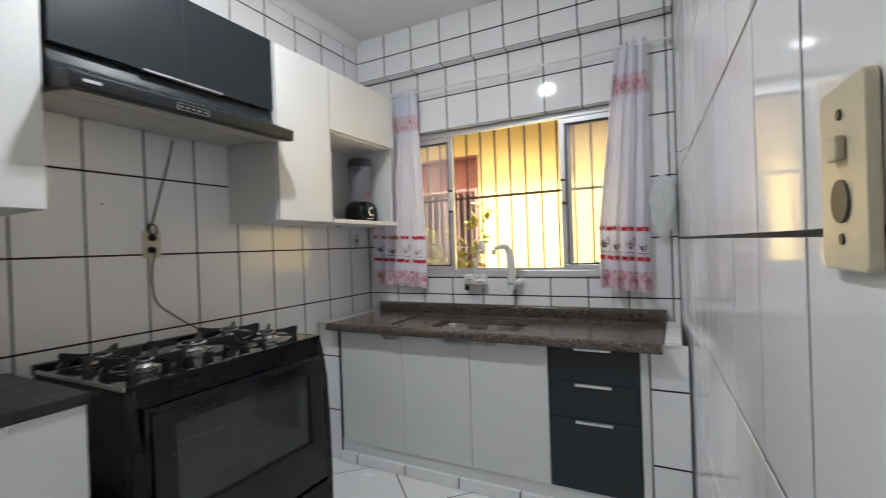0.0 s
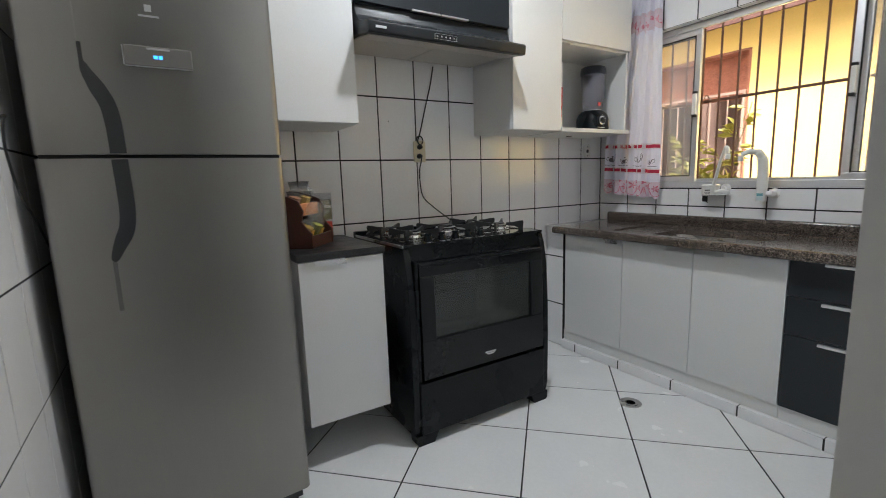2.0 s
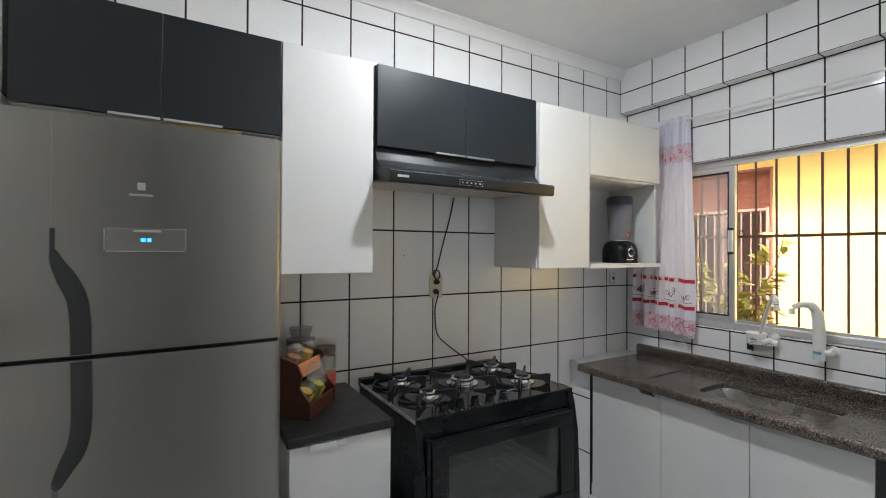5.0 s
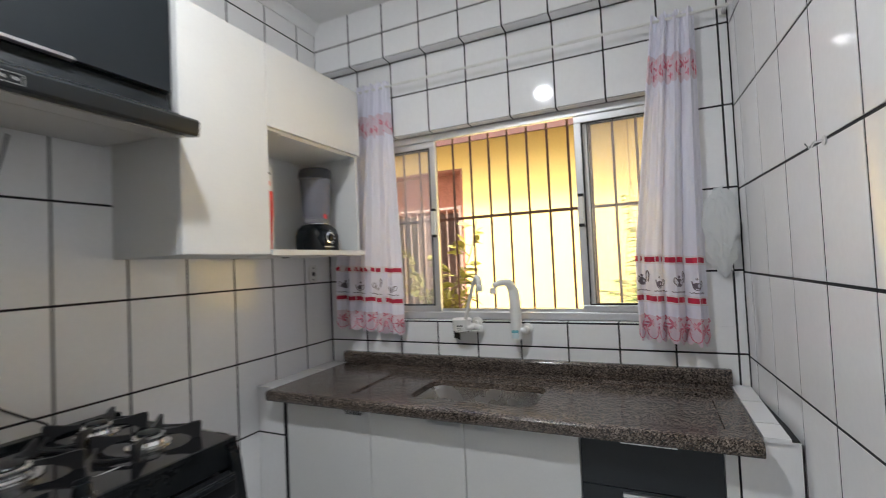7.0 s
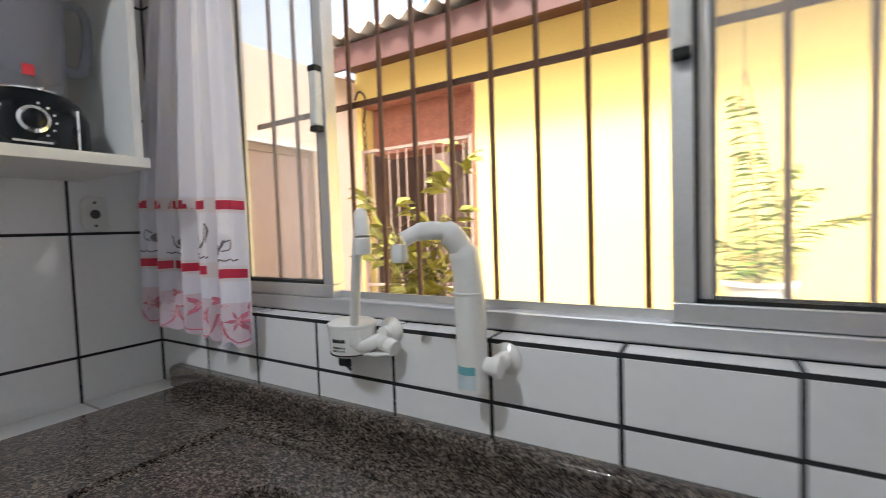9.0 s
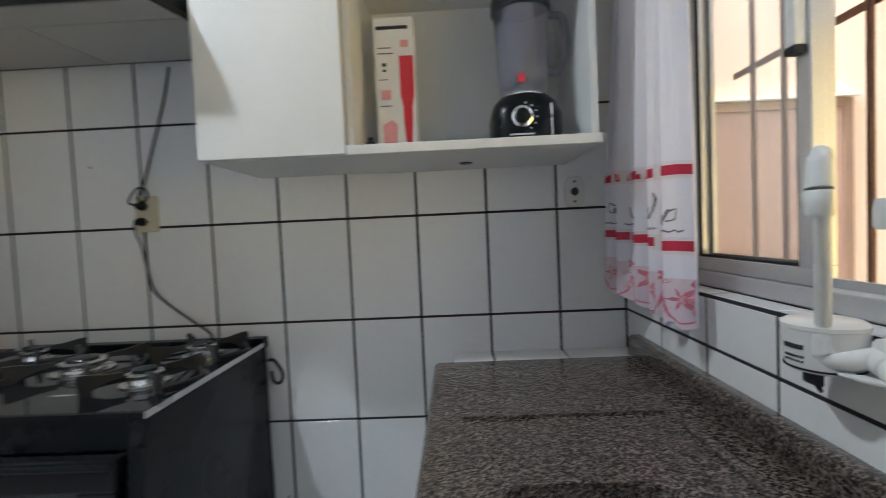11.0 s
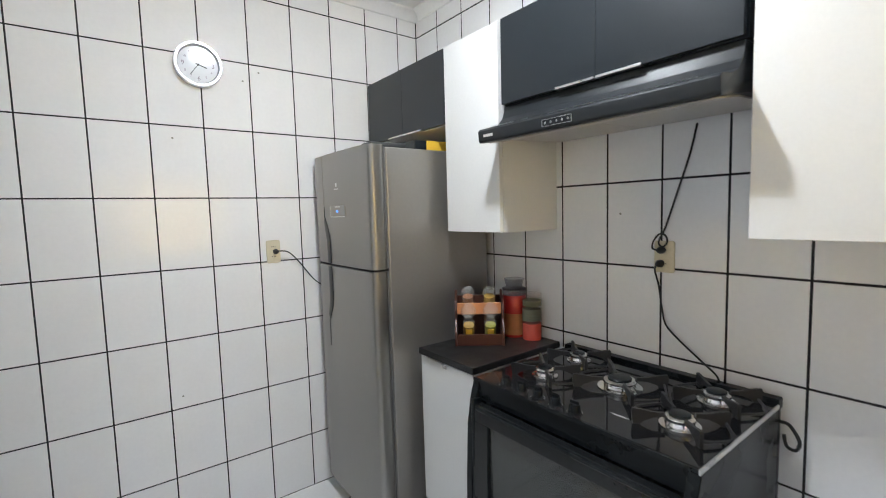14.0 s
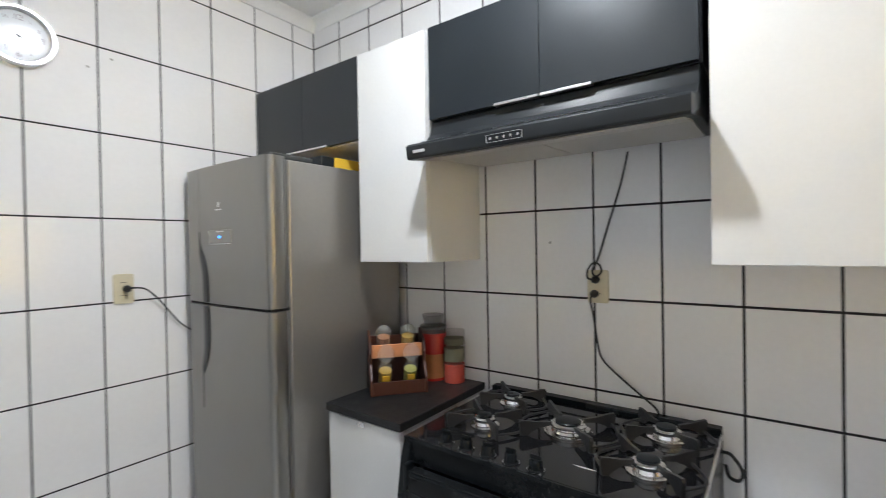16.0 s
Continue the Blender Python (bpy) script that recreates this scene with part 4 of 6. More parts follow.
# gas hose loop beside the stove
single("gas_hose", tube(arc([(0.012, 1.862, 0.80), (0.02, 1.885, 0.80), (0.03, 1.912, 0.765), (0.03, 1.905, 0.735), (0.02, 1.880, 0.735), (0.012, 1.870, 0.765)], 6), 0.005, 8), M["cable"], (0.02, 1.88, 0.73), "thin black hose loop on the wall behind the stove", "hose", smooth=True)


# ---- sockets, switch, cables ----
def wall_plate(name, label, at, n, up, w, h, kind):
    """A cover plate on a wall; n points into the room."""
    t = thing(name, at, label, "socket" if kind != "switch" else "switch")
    n = Vector(n); u = Vector((0, 0, 1)).cross(n).normalized()

    def local(b):
        for v in b.verts:
            v.co = Vector(at) + u * v.co.x + Vector((0, 0, 1)) * v.co.y + n * v.co.z
        bmesh.ops.recalc_face_normals(b, faces=b.faces)
        return b
    part("plate", local(prism(rounded(-w / 2, -h / 2, w / 2, h / 2, 0.020 if kind == "hole" else 0.008), "z", 0.0005, 0.009, 0.002)), M["white_plastic" if kind == "hole" else "cream"], t)
    if kind == "socket":
        for dy in (0.024, -0.024):
            part("insert", local(prism(rounded(-0.018, dy - 0.014, 0.018, dy + 0.014, 0.006), "z", 0.0092, 0.0115)), M["cream"], t)
            hb2 = bmesh.new()
            for dx in (-0.008, 0, 0.008):
                lathe([(0.0022, 0.0), (0.0022, 0.0006), (0.0, 0.0006)], (dx, dy, 0.0116), seg=8, bm=hb2)
            part("pin_hole", local(hb2), M["socket_dark"], t)
    elif kind == "switch":
        part("rocker", local(box(-0.010, 0.012, 0.0092, 0.010, 0.030, 0.0155, 0.002)), M["cream"], t)
        part("insert", local(lathe([(0.016, 0.0), (0.016, 0.002), (0.0, 0.002)], (0, -0.018, 0.0092), seg=16)), M["socket_dark"], t, "dark round socket")
        for dy in (0.046, -0.046):
            part("screw", local(lathe([(0.0045, 0.0), (0.004, 0.0015), (0.0, 0.0015)], (0, dy, 0.0092), seg=10)), M["grey_plastic"], t)
    else:
        part("insert", local(lathe([(0.012, 0.0), (0.012, 0.001), (0.0, 0.001)], (0, 0, 0.0092), seg=16)), M["socket_dark"], t, "dark cable hole")
        for dy in (0.030, -0.030):
            part("screw", local(lathe([(0.004, 0.0), (0.0035, 0.0012), (0.0, 0.0012)], (0, dy, 0.0092), seg=8)), M["socket_dark"], t)
    return t


wall_plate("wall_socket", "cream double socket on the tiles above the stove", (0.0, 1.505, 1.272), (1, 0, 0), 0, 0.070, 0.112, "socket")
wall_plate("wall_socket", "cream socket with a plug beside the refrigerator", (0.905, 0.0, 1.278), (0, 1, 0), 0, 0.066, 0.112, "socket")
wall_plate("cable_outlet", "white blank plate with a dark cable hole", (0.0, 2.828, 1.279), (1, 0, 0), 0, 0.058, 0.092, "hole")
sw_at = side(SIDE_LEN - 0.085, 1.262, 0.0)
wall_plate("light_switch", "yellowed switch and socket plate beside the doorway", tuple(sw_at), tuple(SN), 0, 0.085, 0.138, "switch")


def cord(parent, at, n, path):
    """A cable of an appliance with the plug at its end."""
    c = part("cord", tube(arc(path, 8), 0.0032, 6), M["cable"], parent, "thin black power cord", smooth=True)
    part("plug", lathe([(0.013, 0.0), (0.014, 0.006), (0.012, 0.018), (0.007, 0.030), (0.004, 0.034)], at, n, 12), M["cable"], c, "black plug", smooth=True)


cord(hood, (0.0117, 1.500, 1.296), (1, 0, 0), [(0.044, 1.500, 1.297), (0.050, 1.484, 1.305), (0.030, 1.478, 1.328), (0.018, 1.492, 1.352), (0.018, 1.513, 1.348), (0.018, 1.520, 1.325), (0.020, 1.505, 1.308), (0.018, 1.490, 1.325), (0.012, 1.510, 1.375), (0.008, 1.545, 1.49), (0.006, 1.585, 1.62), (0.006, 1.607, 1.718)])
cord(stove, (0.0117, 1.496, 1.248), (1, 0, 0), [(0.044, 1.496, 1.247), (0.046, 1.492, 1.225), (0.020, 1.493, 1.17), (0.010, 1.500, 1.09), (0.010, 1.515, 1.03), (0.010, 1.560, 0.985), (0.010, 1.625, 0.935), (0.012, 1.680, 0.895), (0.012, 1.692, 0.874)])
cord(fridge, (0.897, 0.0117, 1.278), (0, 1, 0), [(0.897, 0.044, 1.278), (0.885, 0.050, 1.282), (0.84, 0.035, 1.272), (0.79, 0.022, 1.225), (0.745, 0.018, 1.165), (0.70, 0.018, 1.11), (0.62, 0.022, 1.05), (0.5, 0.025, 0.95), (0.2, 0.03, 0.8), (0.06, 0.075, 0.62)])
hk = side(0.775, 1.532, 0.0)
hookt = thing("wall_hook", tuple(hk), "small clear plastic hook on the tiles", "hook")
part("pad", lathe([(0.010, 0.0), (0.010, 0.003), (0.0, 0.003)], tuple(hk + SN * 0.0006), tuple(SN), 12), M["white_plastic"], hookt)
part("hook", tube(arc([hk + SN * 0.003, hk + SN * 0.02 + Vector((0, 0, -0.003)), hk + SN * 0.028 + Vector((0, 0, -0.014)), hk + SN * 0.036 + Vector((0, 0, -0.002))], 5), 0.0022, 6), M["chrome"], hookt, smooth=True)

for (px, pz) in ((0.998, 2.090), (0.924, 2.139), (1.303, 1.804), (1.337, 0.655)):
    single("filled_hole", lathe([(0.0045, 0.0003), (0.0035, 0.0010), (0.0, 0.0012)], (px, 0.0, pz), (0, 1, 0), 10), M["filler"], (px, 0.0, pz), "small grey filled drill hole in a tile", "filled hole", group="filled holes in the tiles")
for (py, pz) in ((1.332, 1.425), (1.897, 0.356)):
    single("filled_hole", lathe([(0.0045, 0.0003), (0.0035, 0.0010), (0.0, 0.0012)], (0.0, py, pz), (1, 0, 0), 10), M["filler"], (0.0, py, pz), "small grey filled drill hole in a tile", "filled hole", group="filled holes in the tiles")

# ---- clock ----
CX, CZ, CR = 1.184, 2.130, 0.098
clock = thing("wall_clock", (CX, 0.0, CZ), "round silver wall clock with a pale face", "clock")
part("rim", lathe([(CR - 0.012, 0.0005), (CR, 0.002), (CR, 0.022), (CR - 0.004, 0.030), (CR - 0.012, 0.030), (CR - 0.018, 0.020), (CR - 0.018, 0.012)], (CX, 0, CZ), (0, 1, 0), 40), M["clock_rim"], clock, "silver rim", smooth=True)
part("face", lathe([(CR - 0.017, 0.004), (CR - 0.017, 0.0125), (0.0, 0.0125)], (CX, 0, CZ), (0, 1, 0), 40), M["clock_face"], clock)
face_m = Matrix(((-1, 0, 0, CX), (0, 0, 1, 0.0132), (0, 1, 0, CZ), (0, 0, 0, 1)))
for i in range(1, 13):
    a = radians(90 - 30 * i)
    rr = 0.060
    big = i in (3, 6, 9, 12)
    lettering("numeral", str(i), 0.026 if big else 0.014, face_m @ Matrix.Translation((rr * math.cos(a), rr * math.sin(a), 0)), M["thread"], clock)


def pointer(name, deg, length, w):
    a = radians(90 - deg)
    b = box(-0.010, -w, 0.001, length, w, 0.0022)
    b.transform(face_m @ Matrix.Rotation(a, 4, "Z"))
    bmesh.ops.recalc_face_normals(b, faces=b.faces)
    part(name, b, M["ink"], clock)


pointer("hour_pointer", 3.6 * 30, 0.036, 0.0022)
pointer("minute_pointer", 36 * 6, 0.056, 0.0014)
part("pivot", lathe([(0.005, 0.0), (0.005, 0.004), (0.0, 0.005)], (CX, 0.0135, CZ), (0, 1, 0), 12), M["ink"], clock)

# ---- on the narrow cabinet: spice rack, tin, jar ----
CT = 0.8657
RK, RT = Vector((0.262, 0.806, CT)), 50.0
rack = thing("spice_rack", RK, "dark red wooden spice rack holding small glass jars", "spice rack")
XA, XB, YA, YB = RK.x - 0.070, RK.x + 0.070, RK.y - 0.108, RK.y + 0.108
sideo = [(XA, CT), (XB, CT), (XB, CT + 0.060), (XB - 0.022, CT + 0.085), (XB - 0.040, CT + 0.110), (XB - 0.030, CT + 0.150), (XB - 0.048, CT + 0.190), (XB - 0.085, CT + 0.205), (XA, CT + 0.225)]
for ya in (YA, YB - 0.010):
    part("side_panel", prism(sideo, "y", ya, ya + 0.010, 0.002), M["wood"], rack)
part("back_panel", box(XA, YA + 0.0105, CT, XA + 0.008, YB - 0.0105, CT + 0.20, 0.001), M["wood"], rack)
part("base_board", box(XA + 0.0085, YA + 0.0105, CT, XB - 0.013, YB - 0.0105, CT + 0.010), M["wood"], rack)
part("front_rail", box(XB - 0.012, YA + 0.0105, CT + 0.001, XB - 0.002, YB - 0.0105, CT + 0.050, 0.002), M["wood"], rack)
part("upper_board", box(XA + 0.0085, YA + 0.0105, CT + 0.124, XB - 0.070, YB - 0.0105, CT + 0.132), M["wood"], rack)
part("upper_rail", box(XB - 0.066, YA + 0.0105, CT + 0.128, XB - 0.056, YB - 0.0105, CT + 0.178, 0.002), M["band"], rack, "orange wooden band")
rack.rotation_euler = (0, 0, radians(RT))


def spice_jar(lx, ly, z, tilt, fill, h):
    """A small jar with a round glass stopper and spice inside; lx, ly in the rack's own frame."""
    p = RK + Matrix.Rotation(radians(RT), 3, "Z") @ Vector((lx, ly, 0))
    t = thing("spice_jar", (p.x, p.y, z), "small clear glass spice jar with a round stopper", "spice jar", "jars in the spice rack")
    m = Matrix.Translation((p.x, p.y, z)) @ Matrix.Rotation(radians(RT), 4, "Z") @ Matrix.Rotation(radians(tilt), 4, "Y")
    lower = h > 0.14
    for name, prof_, material in (("glass", [(0.0, 0.0), (0.025, 0.0), (0.028, 0.004), (0.028, 0.080), (0.016, 0.096), (0.014, 0.108)] if lower else [(0.0, 0.0), (0.027, 0.0), (0.030, 0.004), (0.030, h - 0.006), (0.022, h), (0.0, h)], M["pale_glass"]),
                                  ("spice", [(0.0, 0.003), (0.0245, 0.003), (0.0245, 0.064), (0.0, 0.066)], fill),
                                  ("stopper", [(0.0, 0.110), (0.018, 0.110), (0.033, 0.128), (0.033, 0.150), (0.020, 0.170), (0.0, 0.172)] if lower else [(0.0, h + 0.001), (0.018, h + 0.001), (0.018, h + 0.006), (0.0, h + 0.007)], M["pale_glass"])):
        b = lathe(prof_, (0, 0, 0), seg=8)
        b.transform(m)
        ob = part(name, b, material, t)
        if name != "spice":
            ob.visible_shadow = False
    if lower:
        b = box(0.0262, -0.014, 0.018, 0.0285, 0.014, 0.058)
        b.transform(m)
        part("label_patch", b, M["gold"], t, "small yellow label")
    t.location.z += 0.002


for ly, fa, fb2 in ((-0.048, M["spice_a"], M["spice_c"]), (0.048, M["spice_b"], M["spice_a"])):
    spice_jar(0.002, ly, CT + 0.024, 24, fa, 0.165)
    spice_jar(-0.040, ly, CT + 0.142, 20, fb2, 0.100)
tin = thing("red_canister", (0.066, 0.835, CT), "tall red tin canister with a clear lid", "canister")
part("body", lathe([(0.0, 0.0), (0.053, 0.0), (0.055, 0.003), (0.055, 0.190), (0.053, 0.193), (0.0, 0.193)], (0.066, 0.835, CT), seg=28), M["tin_red"], tin, smooth=True)
part("band", lathe([(0.0556, 0.012), (0.0556, 0.110)], (0.066, 0.835, CT), seg=28), M["band"], tin, "orange paper band", smooth=True)
part("lid", lathe([(0.0, 0.1935), (0.054, 0.1935), (0.054, 0.216), (0.053, 0.220), (0.036, 0.226), (0.046, 0.268), (0.0, 0.270)], (0.066, 0.835, CT), seg=28), M["smoky"], tin, "clear plastic lid", smooth=True)
part("lid_ring", lathe([(0.0545, 0.2165), (0.0560, 0.2175), (0.0560, 0.2230), (0.0545, 0.2240), (0.0375, 0.2270)], (0.066, 0.835, CT), seg=28), M["grey_plastic"], tin, "dark lid ring", smooth=True)
jar = thing("stacked_jar", (0.062, 0.938, CT), "stacked clear jar with red beans and grey seeds", "jar")
JC = (0.062, 0.938, CT)
part("glass", lathe([(0.0, 0.0), (0.043, 0.0), (0.045, 0.004), (0.045, 0.080), (0.042, 0.084), (0.045, 0.088), (0.045, 0.146), (0.042, 0.150), (0.045, 0.154), (0.044, 0.212), (0.0, 0.214)], JC, seg=24), M["jar_glass"], jar, "clear stacked containers", smooth=True).visible_shadow = False
part("beans", lathe([(0.0, 0.003), (0.0415, 0.003), (0.0415, 0.076), (0.0, 0.078)], JC, seg=24), M["beans"], jar, "red beans", smooth=True)
part("seeds", lathe([(0.0, 0.0885), (0.0415, 0.0885), (0.0415, 0.140), (0.0, 0.141)], JC, seg=24), M["seeds"], jar, "grey-green seeds", smooth=True)
part("top_fill", lathe([(0.0, 0.155), (0.0405, 0.155), (0.0405, 0.180), (0.0, 0.181)], JC, seg=24), M["seeds"], jar, "brown spice", smooth=True)

# ---- on the refrigerator ----
single("gold_box", box(0.10, 0.40, FZ - 0.0075, 0.36, 0.585, FZ + 0.042, 0.002), M["gold"], (0.23, 0.5, FZ - 0.0075), "flat golden yellow box on the refrigerator", "box")
single("dark_box", box(0.365, 0.42, FZ - 0.0075, 0.43, 0.585, FZ + 0.040, 0.003), M["black"], (0.4, 0.5, FZ - 0.0075), "small dark box on the refrigerator", "box")

# ---- on the open shelf ----
SZ = 1.3842
pk = thing("blender_carton", (0.170, 2.325, SZ), "white carton printed with a red hand blender", "carton")
part("carton", box(0.135, 2.274, SZ, 0.205, 2.376, SZ + 0.350, 0.0015), M["paper"], pk)
PX = 0.2054
w = [(2.349, 0.250), (2.352, 0.238), (2.350, 0.215), (2.346, 0.195), (2.349, 0.150), (2.353, 0.120), (2.350, 0.085), (2.347, 0.02), (2.346, 0.004)]
outl = [(2.355 + (0.018 if 0.13 < z < 0.252 else 0.012 if z > 0.07 else 0.007), SZ + z) for _, z in w]
outl += [(2.355 - (0.018 if 0.13 < z < 0.252 else 0.012 if z > 0.07 else 0.007), SZ + z) for _, z in reversed(w)]
part("blender_picture", prism(outl, "x", PX, PX + 0.0006), M["red"], pk, "printed red hand blender")
part("cup_picture", prism([(2.290, SZ + 0.006), (2.322, SZ + 0.006), (2.326, SZ + 0.075), (2.312, SZ + 0.088), (2.288, SZ + 0.075)], "x", PX, PX + 0.0006), M["pale_red"], pk, "printed pink cup")
for ya, za, yb, zb, mm in ((2.280, 0.318, 2.362, 0.327, "ink"), (2.282, 0.270, 2.316, 0.273, "thread"), (2.282, 0.256, 2.322, 0.259, "thread"), (2.293, 0.225, 2.303, 0.233, "ink"), (2.294, 0.211, 2.302, 0.217, "ink"), (2.282, 0.190, 2.306, 0.192, "thread"), (2.288, 0.140, 2.312, 0.164, "pale_red"), (2.284, 0.122, 2.312, 0.125, "thread"), (2.342, 0.272, 2.362, 0.290, "pale_red")):
    part("print_bar", box(PX, ya, SZ + za, PX + 0.0006, yb, SZ + zb), M[mm], pk)
sl = single("dark_bottle", lathe([(0.0, 0.0), (0.014, 0.0), (0.014, 0.025), (0.008, 0.032), (0.008, 0.040), (0.0, 0.040)], (0.225, 2.256, SZ), seg=14), M["grey_plastic"], (0.225, 2.256, SZ), "small dark bottle in the shelf corner", "bottle", smooth=True)
BX, BY = 0.19, 2.655
bl = thing("blender", (BX, BY, SZ), "black countertop blender with a tinted plastic jug", "blender")
basep = [(rounded(BX - 0.080, BY - 0.088, BX + 0.085, BY + 0.088, 0.05, 5), 0.0), (rounded(BX - 0.080, BY - 0.088, BX + 0.085, BY + 0.088, 0.05, 5), 0.075), (rounded(BX - 0.074, BY - 0.080, BX + 0.074, BY + 0.080, 0.05, 5), 0.105), (rounded(BX - 0.062, BY - 0.064, BX + 0.060, BY + 0.064, 0.05, 5), 0.125)]
bb = bmesh.new()
rr_ = [[bb.verts.new((u, v, SZ + z)) for u, v in o] for o, z in basep]
for p, q in zip(rr_, rr_[1:]):
    for k in range(len(p)):
        bb.faces.new((p[k], p[(k + 1) % len(p)], q[(k + 1) % len(p)], q[k]))
bb.faces.new(rr_[0]); bb.faces.new(rr_[-1])
bmesh.ops.recalc_face_normals(bb, faces=bb.faces)
base = part("base", bb, M["enamel"], bl, "black motor base", smooth=True)
part("dial", lathe([(0.026, 0.0), (0.026, 0.006), (0.020, 0.008), (0.019, 0.003)], (BX + 0.0845, BY - 0.018, SZ + 0.062), (1, 0, 0), 24), M["chrome"], base, "chrome dial ring", smooth=True)
part("dial_knob", lathe([(0.018, 0.001), (0.018, 0.014), (0.014, 0.017), (0.0, 0.017)], (BX + 0.0845, BY - 0.018, SZ + 0.062), (1, 0, 0), 20), M["enamel"], base, smooth=True)
dots = bmesh.new()
for k in range(6):
    a = radians(75 - 26 * k)
    box(BX + 0.084, BY - 0.018 + 0.036 * math.cos(a) - 0.002, SZ + 0.062 + 0.034 * math.sin(a) - 0.002, BX + 0.0862, BY - 0.018 + 0.036 * math.cos(a) + 0.002, SZ + 0.062 + 0.034 * math.sin(a) + 0.002, bm=dots)
box(BX + 0.084, BY - 0.05, SZ + 0.018, BX + 0.0862, BY + 0.01, SZ + 0.022, bm=dots)
part("dial_marks", dots, M["silver_print"], base)
part("trim", box(BX + 0.070, BY + 0.052, SZ + 0.006, BX + 0.0835, BY + 0.056, SZ + 0.092), M["alu"], base, "silver trim line")
jug = part("jug", lathe([(0.054, 0.126), (0.058, 0.135), (0.060, 0.150), (0.063, 0.180), (0.066, 0.200), (0.070, 0.300), (0.072, 0.355), (0.069, 0.355), (0.066, 0.300), (0.062, 0.200), (0.055, 0.160), (0.0, 0.155)], (BX, BY, SZ), seg=28), M["smoky"], bl, "tinted clear jug", smooth=True)
part("jug_handle", tube(arc([(BX - 0.01, BY + 0.070, SZ + 0.34), (BX - 0.01, BY + 0.108, SZ + 0.335), (BX - 0.01, BY + 0.115, SZ + 0.27), (BX - 0.01, BY + 0.100, SZ + 0.20), (BX - 0.01, BY + 0.062, SZ + 0.20)], 6), 0.010, 8), M["smoky"], jug, smooth=True)
part("collar", lathe([(0.053, 0.1255), (0.056, 0.128), (0.056, 0.134), (0.053, 0.136)], (BX, BY, SZ), seg=28), M["chrome"], jug, smooth=True)
part("lid", lathe([(0.0, 0.392), (0.060, 0.391), (0.071, 0.385), (0.076, 0.372), (0.077, 0.345), (0.0725, 0.340), (0.0725, 0.3555), (0.0, 0.356)], (BX, BY, SZ), seg=28), M["jug_lid"], bl, "dark lid", smooth=True)
part("sticker", box(BX + 0.060, BY - 0.022, SZ + 0.152, BX + 0.0640, BY - 0.004, SZ + 0.172), M["red"], jug, "small red sticker")

# ---- curtains ----
rod = thing("curtain_rod", (1.0, 2.921, 2.212), "thin white curtain rod under the beam", "curtain rod")
part("rod", tube([(0.06, 2.921, 2.212), (1.924, 2.921, 2.212)], 0.006, 8), M["white_plastic"], rod, smooth=True)
rbk = bmesh.new()
for x in (0.075, 1.912):
    box(x - 0.006, 2.916, 2.205, x + 0.006, WY - 0.0005, 2.219, 0.002, bm=rbk)
part("bracket", rbk, M["white_plastic"], rod)


